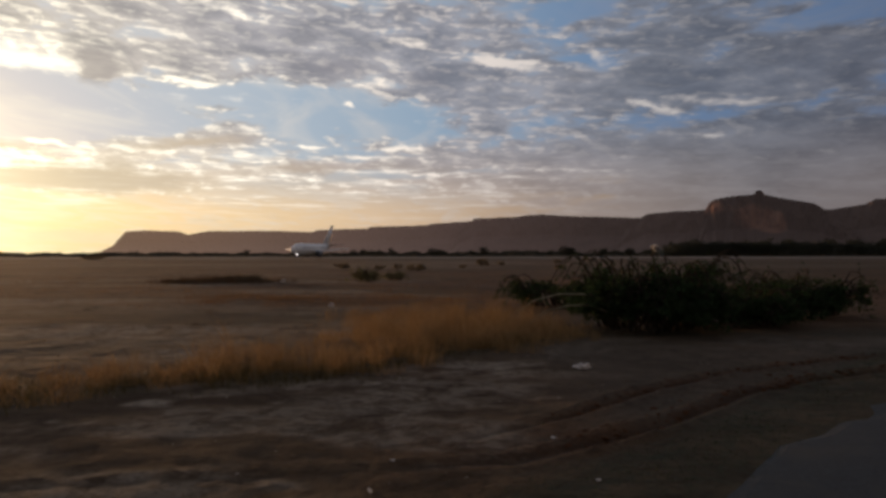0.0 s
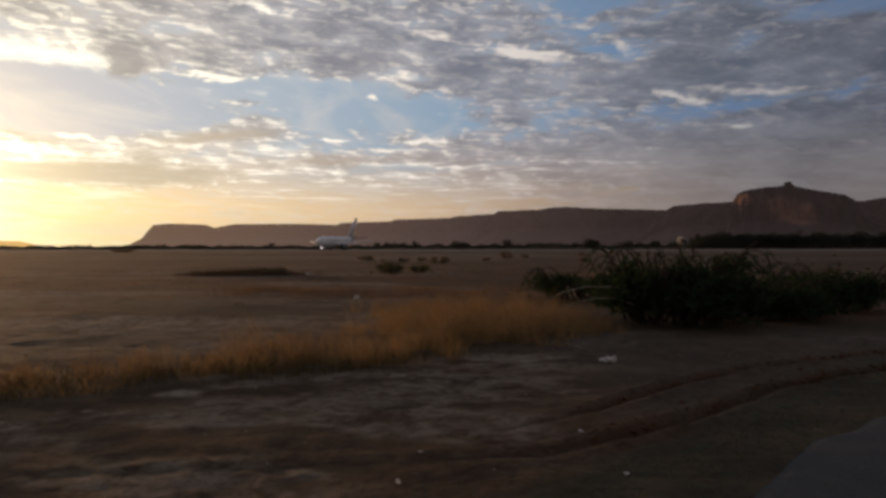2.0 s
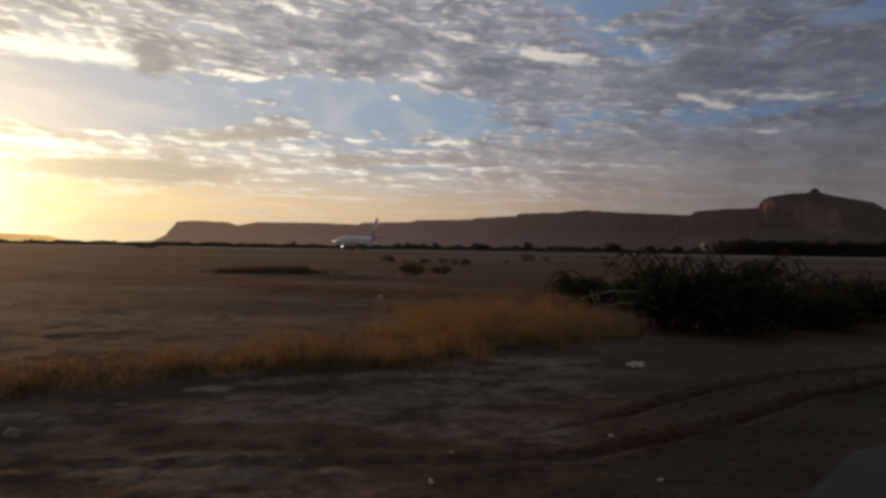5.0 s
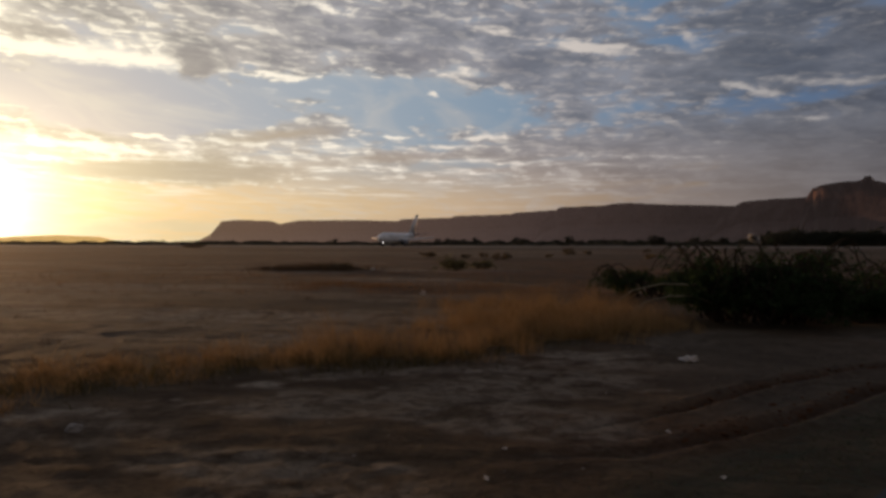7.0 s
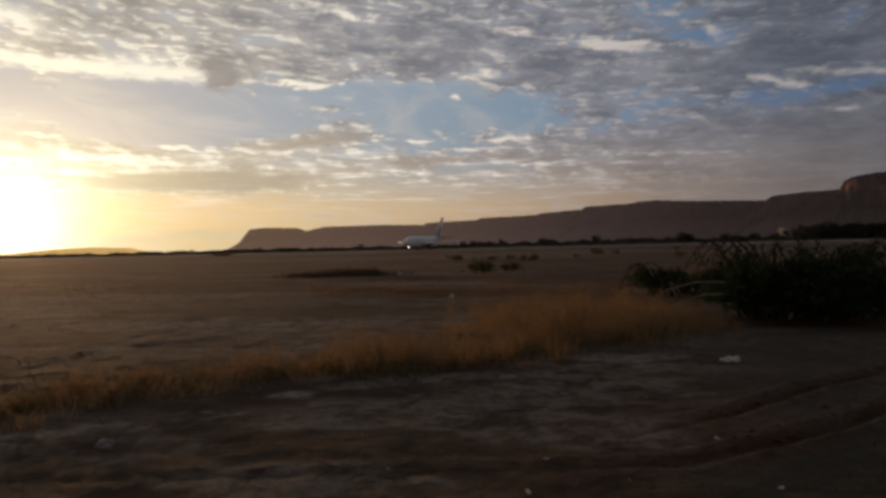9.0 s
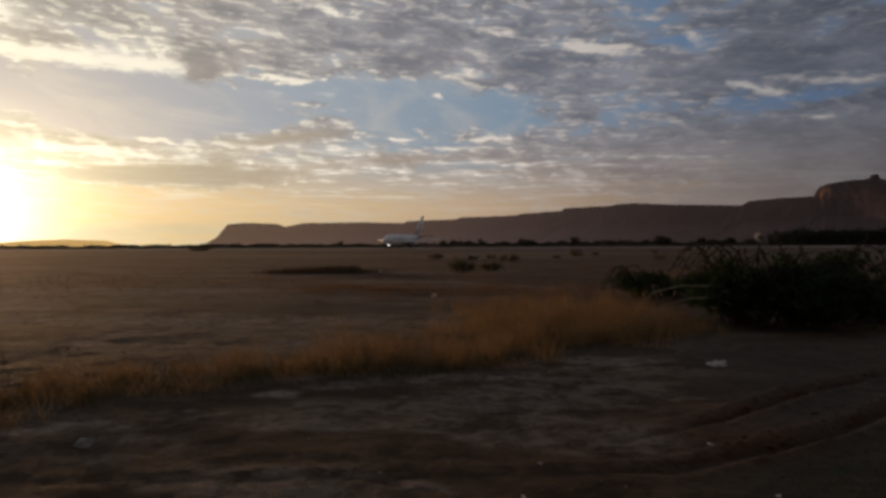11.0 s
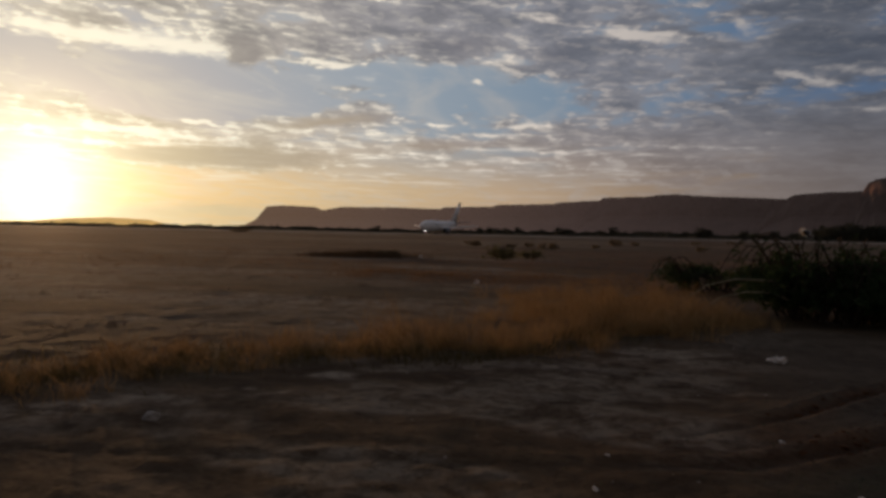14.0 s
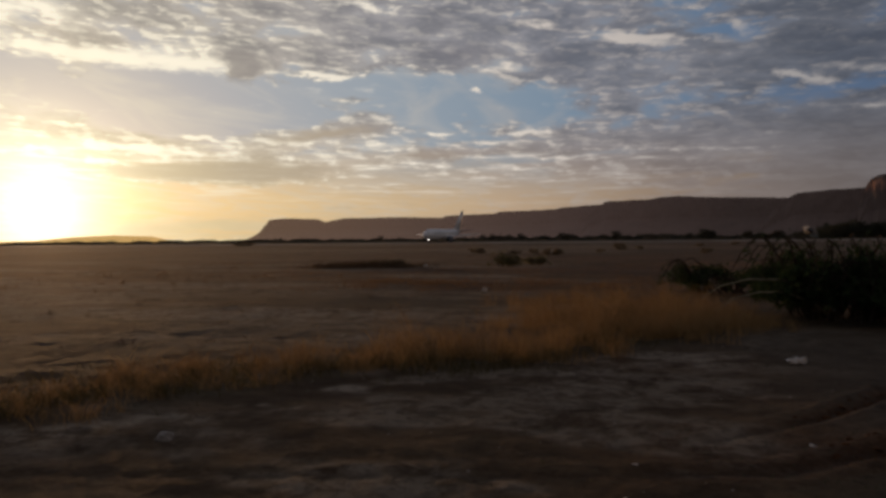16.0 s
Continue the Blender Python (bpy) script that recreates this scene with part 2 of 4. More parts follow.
    lump = k.step(k.math("MULTIPLY_ADD", n_mid, 0.8, blobs([(-26.8, 13.7, 1.9, 1.7, 25, 1.3), (-24.6, 13.9, 2.0, 1.0, 0, 0.5), (-9.0, 15.2, 5.5, 1.6, -4, 0.6), (-2.5, 14.8, 4.0, 1.2, -6, 0.5)], us)), 0.45, 1.15)
    col = k.mix(k.math("MULTIPLY", lump, 0.82), col, k.vec("MULTIPLY", grey, (0.82, 0.82, 0.86)))
    # haze glow round the sun
    g1 = k.math("MULTIPLY", k.math("EXPONENT", k.math("DIVIDE", ang, -3.0)), 2.4)
    g2 = k.math("MULTIPLY", k.math("EXPONENT", k.math("DIVIDE", ang, -9.0)), 0.20)
    col = k.vec("ADD", col, k.mix(1.0, k.xyz(g1, k.math("MULTIPLY", g1, 0.90), k.math("MULTIPLY", g1, 0.66)),
                                  k.xyz(g2, k.math("MULTIPLY", g2, 0.76), k.math("MULTIPLY", g2, 0.40)), "ADD"))
    bg = k.t.nodes.new("ShaderNodeBackground")
    k.put(bg.inputs[0], col)
    bg.inputs[1].default_value = 1.0
    out = k.t.nodes.new("ShaderNodeOutputWorld")
    k.t.links.new(bg.outputs[0], out.inputs[0])


build_sky()


# ---- materials ----
def material(name, build, rough=0.9, metal=0.0, bump=0.0, bump_scale=40.0, spec=0.3, through_light=0.0, use_object=True):
    m = bpy.data.materials.new(name)
    m.use_nodes = True
    k = Nodes(m.node_tree)
    tc = k.t.nodes.new("ShaderNodeTexCoord").outputs["Object"]
    p = k.t.nodes.new("ShaderNodeBsdfPrincipled")
    p.inputs["Roughness"].default_value, p.inputs["Metallic"].default_value = rough, metal
    p.inputs["Specular IOR Level"].default_value = spec
    colour = build(k, tc)
    k.put(p.inputs["Base Color"], (*colour, 1) if isinstance(colour, tuple) else colour)
    if bump:
        b = k.t.nodes.new("ShaderNodeBump")
        b.inputs["Strength"].default_value, b.inputs["Distance"].default_value = bump, 0.6 / bump_scale
        k.put(b.inputs["Height"], k.noise(tc, bump_scale, 5.0, 0.65))
        k.t.links.new(b.outputs[0], p.inputs["Normal"])
    out = k.t.nodes.new("ShaderNodeOutputMaterial")
    shader = p.outputs[0]
    if through_light:
        tr = k.t.nodes.new("ShaderNodeBsdfTranslucent")
        k.put(tr.inputs[0], (*colour, 1) if isinstance(colour, tuple) else colour)
        mx = k.t.nodes.new("ShaderNodeMixShader")
        mx.inputs[0].default_value = through_light
        k.t.links.new(shader, mx.inputs[1])
        k.t.links.new(tr.outputs[0], mx.inputs[2])
        shader = mx.outputs[0]
    k.t.links.new(shader, out.inputs[0])
    return m


def island(k):
    return k.t.nodes.new("ShaderNodeNewGeometry").outputs["Random Per Island"]


def two_tone(a, b, scale, detail=5.0):
    return lambda k, tc: k.mix(k.step(k.noise(tc, scale, detail, 0.6), 0.35, 0.65), a, b)


def leafy(a, b):
    return lambda k, tc: k.mix(island(k), a, b)


def soil(k, tc):
    at = k.t.nodes.new("ShaderNodeAttribute")
    at.attribute_name = "soil"
    s = k.t.nodes.new("ShaderNodeSeparateColor")
    k.put(s.inputs[0], at.outputs["Color"])
    red, pale, weed = s.outputs
    n1 = k.noise(tc, 0.35, 6.0, 0.65)
    n2 = k.noise(tc, 3.6, 7.0, 0.72, 0.6)
    n3 = k.noise(tc, 26.0, 3.0, 0.7)
    n4 = k.noise(tc, 0.075, 5.0, 0.62, 0.4)
    n5 = k.noise(tc, 1.5, 7.0, 0.70, 0.8)
    base = k.mix(k.step(n5, 0.38, 0.64), (0.098, 0.060, 0.032), (0.058, 0.034, 0.018))
    base = k.mix(k.step(n1, 0.44, 0.62, 0.0, 0.5), base, (0.080, 0.044, 0.023))
    base = k.mix(k.step(n4, 0.44, 0.58, 0.0, 0.7), base, (0.066, 0.035, 0.018))
    base = k.mix(k.step(n2, 0.46, 0.62, 0.0, 0.35), base, (0.036, 0.021, 0.011))
    wide = k.vec("MULTIPLY", tc, (0.45, 1.0, 1.0))
    n7 = k.noise(wide, 0.55, 6.0, 0.66, 0.6)
    n8 = k.noise(k.vec("ADD", wide, (37.0, 11.0, 0.0)), 0.30, 6.0, 0.68, 0.8)
    base = k.mix(k.step(n8, 0.50, 0.62, 0.0, 0.55), base, (0.175, 0.115, 0.070))
    base = k.mix(k.step(n7, 0.50, 0.62, 0.0, 0.65), base, (0.042, 0.023, 0.012))
    base = k.mix(k.math("MULTIPLY", at.outputs["Alpha"], 0.85), base, k.mix(k.step(n5, 0.35, 0.65), (0.080, 0.059, 0.042), (0.060, 0.044, 0.031)))
    base = k.mix(k.math("MULTIPLY", red, 0.85), base, k.mix(k.step(k.math("MULTIPLY_ADD", n7, 0.5, k.math("MULTIPLY", n2, 0.5)), 0.42, 0.58), (0.150, 0.068, 0.030), (0.052, 0.022, 0.010)))
    base = k.mix(k.math("MULTIPLY", pale, k.step(k.math("MULTIPLY_ADD", n2, 0.45, k.math("MULTIPLY", n5, 0.55)), 0.60, 0.42)), base, (0.255, 0.200, 0.150))
    base = k.mix(k.math("MULTIPLY", weed, k.step(n2, 0.36, 0.58, 1.0, 0.45)), base, (0.035, 0.038, 0.024))
    # rut lines: dark red-brown earth plus the berm's shadow, put into the colour
    rut_shade = k.t.nodes.new("ShaderNodeAttribute")
    rut_shade.attribute_name = "rut_shade"
    base = k.mix(k.math("MULTIPLY", rut_shade.outputs["Fac"], k.step(n2, 0.30, 0.62, 1.0, 0.6)), base, (0.026, 0.013, 0.007))
    n6 = k.noise(tc, 9.0, 5.0, 0.7, 0.4)
    base = k.mix(k.step(n6, 0.48, 0.62, 0.0, 0.42), base, (0.030, 0.018, 0.010))
    return k.mix(k.step(n3, 0.55, 0.75, 0.0, 0.35), base, (0.128, 0.088, 0.050))


def tarmac(k, tc):
    """Worn grey asphalt with blown dust lying in its hollows."""
    c = k.mix(k.step(k.noise(tc, 45.0, 3.0, 0.7), 0.40, 0.62), (0.024, 0.026, 0.028), (0.042, 0.045, 0.047))
    c = k.mix(k.step(k.noise(tc, 1.1, 6.0, 0.65, 0.5), 0.46, 0.66, 0.0, 0.55), c, (0.060, 0.052, 0.042))
    return k.mix(k.step(k.noise(tc, 6.0, 5.0, 0.7), 0.52, 0.70, 0.0, 0.6), c, (0.030, 0.030, 0.028))


MAT = {}
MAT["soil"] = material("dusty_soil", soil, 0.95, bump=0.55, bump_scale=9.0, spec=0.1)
MAT["asphalt"] = material("asphalt", tarmac, 0.92, bump=0.6, bump_scale=70.0)
MAT["concrete"] = material("runway_concrete", two_tone((0.16, 0.15, 0.14), (0.23, 0.215, 0.20), 0.05), 0.8)
MAT["straw"] = material("dry_straw", leafy((0.22, 0.126, 0.053), (0.42, 0.258, 0.112)), 0.8, through_light=0.35, spec=0.15)
MAT["weed"] = material("weed_green", leafy((0.044, 0.052, 0.028), (0.078, 0.084, 0.046)), 0.85, through_light=0.4)
MAT["stubble"] = material("brown_stubble", leafy((0.070, 0.042, 0.024), (0.13, 0.080, 0.042)), 0.85, through_light=0.3)
MAT["pale_straw"] = material("thin_pale_straw", leafy((0.17, 0.090, 0.040), (0.29, 0.165, 0.080)), 0.85, through_light=0.35, spec=0.1)
MAT["twig"] = material("dry_twig", two_tone((0.085, 0.060, 0.040), (0.14, 0.105, 0.070), 9.0), 0.9, spec=0.05)
MAT["olive_leaf"] = material("olive_leaf", leafy((0.11, 0.100, 0.048), (0.20, 0.175, 0.090)), 0.85, through_light=0.6, spec=0.05)
MAT["olive"] = material("olive_undergrowth", leafy((0.060, 0.046, 0.018), (0.115, 0.088, 0.034)), 0.85, through_light=0.35, spec=0.1)
MAT["leaf"] = material("thorn_leaf", leafy((0.022, 0.038, 0.015), (0.046, 0.068, 0.028)), 0.95, through_light=0.32, spec=0.04)
MAT["dusty_leaf"] = material("dusty_leaf", leafy((0.14, 0.102, 0.062), (0.25, 0.19, 0.115)), 0.85, through_light=0.5, spec=0.05)
MAT["far_leaf"] = material("far_leaf", leafy((0.020, 0.022, 0.013), (0.042, 0.042, 0.024)), 0.8, through_light=0.15)
MAT["bark"] = material("thorn_bark", two_tone((0.028, 0.021, 0.015), (0.055, 0.042, 0.030), 9.0), 0.95, spec=0.05, bump=0.5, bump_scale=30.0)
MAT["dead_wood"] = material("bleached_wood", two_tone((0.16, 0.135, 0.085), (0.26, 0.22, 0.14), 6.0), 0.85, bump=0.4, bump_scale=30.0)
MAT["stone"] = material("grey_stone", two_tone((0.22, 0.195, 0.175), (0.34, 0.30, 0.27), 12.0), 0.9, bump=0.6, bump_scale=25.0)
MAT["pebble"] = material("brown_pebble", two_tone((0.15, 0.115, 0.09), (0.27, 0.22, 0.18), 12.0), 0.9)
MAT["clod"] = material("red_clod", two_tone((0.050, 0.024, 0.012), (0.105, 0.050, 0.026), 9.0), 0.95, spec=0.05)
MAT["plastic"] = material("white_plastic", two_tone((0.62, 0.54, 0.47), (0.72, 0.64, 0.57), 8.0), 0.5, through_light=0.25)
MAT["paint"] = material("white_aircraft_paint", two_tone((0.84, 0.80, 0.77), (0.89, 0.86, 0.83), 0.4), 0.4, spec=0.5)
MAT["belly"] = material("grey_aircraft_paint", two_tone((0.13, 0.13, 0.14), (0.17, 0.17, 0.18), 0.5), 0.6)
MAT["navy"] = material("dark_blue_paint", two_tone((0.03, 0.035, 0.06), (0.045, 0.05, 0.08), 0.8), 0.35)
MAT["metal"] = material("bare_metal", two_tone((0.55, 0.55, 0.56), (0.65, 0.65, 0.66), 1.0), 0.35, metal=1.0)
MAT["rubber"] = material("rubber", two_tone((0.02, 0.02, 0.02), (0.035, 0.035, 0.035), 3.0), 0.8)
MAT["glass"] = material("dark_glass", two_tone((0.02, 0.022, 0.026), (0.03, 0.03, 0.035), 2.0), 0.1, spec=0.5)


lamp_mat = material("lit_lamp", two_tone((0.9, 0.9, 0.88), (0.85, 0.85, 0.84), 2.0), 0.3)
lamp_node = next(n for n in lamp_mat.node_tree.nodes if n.type == "BSDF_PRINCIPLED")
lamp_node.inputs["Emission Color"].default_value, lamp_node.inputs["Emission Strength"].default_value = (1.0, 0.95, 0.86, 1), 4.0
MAT["lamp"] = lamp_mat


def rock(k, tc):
    """Dark weathered sandstone; lighter red patches put the lit cliff faces into the colour."""
    big = k.noise(tc, 0.0065, 3.0, 0.55, 0.6)
    small = k.noise(tc, 0.035, 4.0, 0.6)
    lit_red = k.math("MULTIPLY_ADD", small, 0.5, k.math("MULTIPLY", big, 0.25))
    # lit faces painted as soft red patches at fixed bearings
    for az, z, wide, high in ((24.7, 150, 120, 85), (25.9, 120, 70, 60), (21.8, 190, 70, 40)):
        m = k.t.nodes.new("ShaderNodeMapping")
        m.vector_type = "TEXTURE"
        k.put(m.inputs[0], tc)
        m.inputs[1].default_value = (2930 * math.sin(radians(az)), 2930 * math.cos(radians(az)), z)
        m.inputs[3].default_value = (wide, 260, high)
        g = k.t.nodes.new("ShaderNodeTexGradient")
        g.gradient_type = "SPHERICAL"
        k.put(g.inputs[0], m.outputs[0])
        lit_red = k.math("MULTIPLY_ADD", g.outputs[1], 0.55, lit_red)
    c = k.mix(k.step(lit_red, 0.46, 0.74), (0.046, 0.033, 0.028), (0.175, 0.088, 0.056))
    return k.mix(k.step(small, 0.52, 0.66, 0.0, 0.55), c, (0.042, 0.030, 0.026))


def painted_haze(name, colour, air=None):
    """A far backdrop: rock whose kilometres of evening dust are painted as emission, stronger nearer the sun."""
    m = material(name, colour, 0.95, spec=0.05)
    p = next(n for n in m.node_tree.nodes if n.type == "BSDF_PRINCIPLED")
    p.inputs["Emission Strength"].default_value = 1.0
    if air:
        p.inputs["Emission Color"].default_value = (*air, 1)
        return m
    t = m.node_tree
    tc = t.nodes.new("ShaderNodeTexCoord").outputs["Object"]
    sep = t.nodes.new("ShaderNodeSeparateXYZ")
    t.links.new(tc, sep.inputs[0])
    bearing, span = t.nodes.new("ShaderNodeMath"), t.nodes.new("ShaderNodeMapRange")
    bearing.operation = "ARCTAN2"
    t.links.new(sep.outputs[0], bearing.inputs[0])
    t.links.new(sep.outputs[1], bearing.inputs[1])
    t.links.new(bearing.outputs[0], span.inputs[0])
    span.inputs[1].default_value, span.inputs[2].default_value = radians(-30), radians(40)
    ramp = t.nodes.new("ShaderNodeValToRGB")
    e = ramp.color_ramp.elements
    # haze colours emitted by the rock, bright on the sun side, fading rightward
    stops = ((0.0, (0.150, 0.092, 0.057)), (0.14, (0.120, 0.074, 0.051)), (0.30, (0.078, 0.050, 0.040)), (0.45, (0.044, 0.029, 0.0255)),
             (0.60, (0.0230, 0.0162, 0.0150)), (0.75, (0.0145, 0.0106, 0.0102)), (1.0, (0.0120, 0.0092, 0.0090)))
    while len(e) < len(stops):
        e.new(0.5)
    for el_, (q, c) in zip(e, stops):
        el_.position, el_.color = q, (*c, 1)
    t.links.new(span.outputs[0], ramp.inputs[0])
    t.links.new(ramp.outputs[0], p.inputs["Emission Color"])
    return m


# brighter and dimmer sandstone, each with its aerial haze put in as emission
MAT["far_rock"] = painted_haze("haze_painted_sandstone", two_tone((0.062, 0.043, 0.036), (0.085, 0.059, 0.049), 0.004))
MAT["mid_rock"] = painted_haze("dim_haze_sandstone", two_tone((0.050, 0.036, 0.030), (0.072, 0.049, 0.040), 0.006))
MAT["rock"] = painted_haze("red_sandstone_haze", rock)
# this hill glows evenly, standing for sunlit haze in front of it
MAT["sunset_rock"] = painted_haze("glowing_haze_rock", two_tone((0.12, 0.08, 0.05), (0.15, 0.10, 0.06), 0.004), (0.62, 0.38, 0.13))
sm = bpy.data.materials.new("thin_smoke")
sm.use_nodes = True
kk = Nodes(sm.node_tree)
tr_ = kk.t.nodes.new("ShaderNodeBsdfTransparent")
df_ = kk.t.nodes.new("ShaderNodeBsdfTranslucent")
df_.inputs[0].default_value = (0.75, 0.73, 0.71, 1)
mx_ = kk.t.nodes.new("ShaderNodeMixShader")
mx_.inputs[0].default_value = 0.09
kk.t.links.new(tr_.outputs[0], mx_.inputs[1])
kk.t.links.new(df_.outputs[0], mx_.inputs[2])
kk.t.links.new(mx_.outputs[0], kk.t.nodes.new("ShaderNodeOutputMaterial").inputs[0])
MAT["smoke"] = sm


# ---- mesh helpers ----
def mesh_of(name, verts, faces, mat, smooth=False):
    me = bpy.data.meshes.new(name)
    me.from_pydata(verts, [], faces)
    if mat:
        me.materials.append(MAT[mat])
    if smooth:
        me.polygons.foreach_set("use_smooth", np.ones(len(me.polygons), bool))
    me.update()
    return me


def thing(name, label, category, group="", at=(0, 0, 0)):
    ob = new(name)
    ob.empty_display_size = 0.2
    ob.location = at
    return tagged(ob, label, category, group)


def part(name, shape, mat, parent, label="", smooth=True):
    """One mesh under a thing or a part: shape is (verts, faces)."""
    ob = new(name, mesh_of(name, shape[0], shape[1], mat, smooth))
    ob.parent = parent
    return tagged(ob, label) if label else ob


def tube(shape, pts, radii, n=5, cap=True):
    """Adds a tapered round tube along pts to shape."""
    verts, faces = shape
    start = len(verts)
    pts = [Vector(p) for p in pts]
    for i, (p, r) in enumerate(zip(pts, radii)):
        d = (pts[min(i + 1, len(pts) - 1)] - pts[max(i - 1, 0)]).normalized()
        a = d.cross(Vector((0.31, 0.17, 0.93))).normalized()
        b = d.cross(a)
        for j in range(n):
            q = 2 * math.pi * j / n
            verts.append(tuple(p + (a * math.cos(q) + b * math.sin(q)) * r))
    for i in range(len(pts) - 1):
        for j in range(n):
            o, o2 = start + i * n, start + (i + 1) * n
            faces.append((o + j, o + (j + 1) % n, o2 + (j + 1) % n, o2 + j))
    if cap:
        faces.append(tuple(range(start, start + n)))
        faces.append(tuple(reversed(range(start + (len(pts) - 1) * n, start + len(pts) * n))))
    return shape


def leaves(centres, size, rng, stretch=1.7):
    """Many small bent leaves round the centres, as one shape."""
    c = np.asarray(centres, float)
    n = len(c)
    d = rng.normal(size=(n, 3))
    d /= np.linalg.norm(d, axis=1)[:, None]
    e = np.cross(d, rng.normal(size=(n, 3)))
    e /= np.linalg.norm(e, axis=1)[:, None]
    f = np.cross(d, e)
    s = size * rng.uniform(0.6, 1.3, (n, 1))
    v = np.stack([c - d * s * stretch, c + e * s * 0.6 + f * s * 0.15, c + d * s * stretch, c - e * s * 0.6 + f * s * 0.15], 1).reshape(-1, 3)
    return v.tolist(), np.arange(4 * n).reshape(-1, 4).tolist()


def blob_shape(rx, ry, rz, seed, rough=0.25, level=2):
    """An uneven lump."""
    bm = bmesh.new()
    bmesh.ops.create_icosphere(bm, subdivisions=level, radius=1.0)
    off = Vector((seed * 3.1, seed * 1.7, seed * 5.3))
    for v in bm.verts:
        k = 1 + rough * noise.noise(v.co * 1.3 + off) + rough * 0.6 * noise.noise(v.co * 3.1 + off)
        v.co = Vector((v.co.x * rx * k, v.co.y * ry * k, max(v.co.z * k, -0.35) * rz))
    low = min(v.co.z for v in bm.verts)
    out = [(v.co.x, v.co.y, v.co.z - low) for v in bm.verts], [tuple(v.index for v in f.verts) for f in bm.faces]
    bm.free()
    return out


# smooth value noise on arrays
LATTICE = np.random.default_rng(5).random((256, 256))


def vnoise(x, y):
    xi, yi = np.floor(x).astype(int), np.floor(y).astype(int)
    fx, fy = x - xi, y - yi
    fx, fy = fx * fx * (3 - 2 * fx), fy * fy * (3 - 2 * fy)
    g = lambda i, j: LATTICE[(xi + i) % 256, (yi + j) % 256]
    return (g(0, 0) * (1 - fx) + g(1, 0) * fx) * (1 - fy) + (g(0, 1) * (1 - fx) + g(1, 1) * fx) * fy


def fractal(x, y, octaves=4):
    t, a = 0, 0.5
    for i in range(octaves):
        t = t + a * vnoise(x * 2 ** i + 13.7 * i, y * 2 ** i + 7.1 * i)
        a *= 0.5
    return t / (1 - 0.5 ** octaves)


def line_distance(x, y, pts):
    best = np.full(np.shape(x), 1e9)
    for (ax, ay), (bx, by) in zip(pts, pts[1:]):
        l2 = (bx - ax) ** 2 + (by - ay) ** 2
        t = np.clip(((x - ax) * (bx - ax) + (y - ay) * (by - ay)) / l2, 0, 1)
        best = np.minimum(best, np.hypot(x - ax - t * (bx - ax), y - ay - t * (by - ay)))
    return best


# ---- ground ----
TRACK_NEAR = [(-9, 3.9), (-3, 4.64), (-0.8, 5.02), (0.5, 5.25), (1.89, 6.26), (2.6, 7.0), (3.36, 7.8), (4.4, 8.55), (6.09, 9.4), (10, 11.0), (18, 14.5)]
TRACK_FAR = [(0.2, 5.9), (1.4, 6.93), (2.43, 8.08), (4.0, 9.4), (5.58, 10.18), (6.93, 10.73), (12, 12.9), (20, 16.5)]
GRASS_FRONT = [(-9.0, 3.6), (-4.4, 6.9), (-3.2, 8.2), (-2.0, 8.6), (-0.7, 9.8), (1.75, 12.1), (3.2, 13.2)]


def side_of_grass(x, y):
    """How far behind the front edge of the grass a place lies."""
    fx, fy = zip(*GRASS_FRONT)
    return y - np.interp(x, fx, fy)


def smooth(v, lo, hi):
    t = np.clip((v - lo) / (hi - lo), 0, 1)
    return t * t * (3 - 2 * t)


def ground_height(x, y):
    x, y = np.asarray(x, float), np.asarray(y, float)
    r = np.hypot(x, y)
    near = np.exp(-r / 60.0)
    h = near * ((fractal(x * 0.25, y * 0.25) - 0.5) * 0.075 + (fractal(x * 1.3 + 40, y * 1.3) - 0.5) * 0.045 + (fractal(x * 5 + 9, y * 5) - 0.5) * 0.026)
    wob = (fractal(x * 1.1, y * 1.1 + 80) - 0.5) * 0.35
    for line in (TRACK_NEAR, TRACK_FAR):
        d = line_distance(x, y, line) + wob * 0.22
        deep = 0.14 + 0.86 * smooth(x, -0.5, 2.0)
        h = h - 0.045 * deep * np.exp(-(d / 0.065) ** 2) + 0.030 * deep * np.exp(-((d - 0.18) / 0.06) ** 2) * (0.5 + vnoise(x * 4.0, y * 4.0))
    road = smooth(3.15 - (y - x), 0.0, 0.6) * smooth(6.3 + (y - x), 0.0, 0.6)
    return h * (1 - road) - 0.012 * road


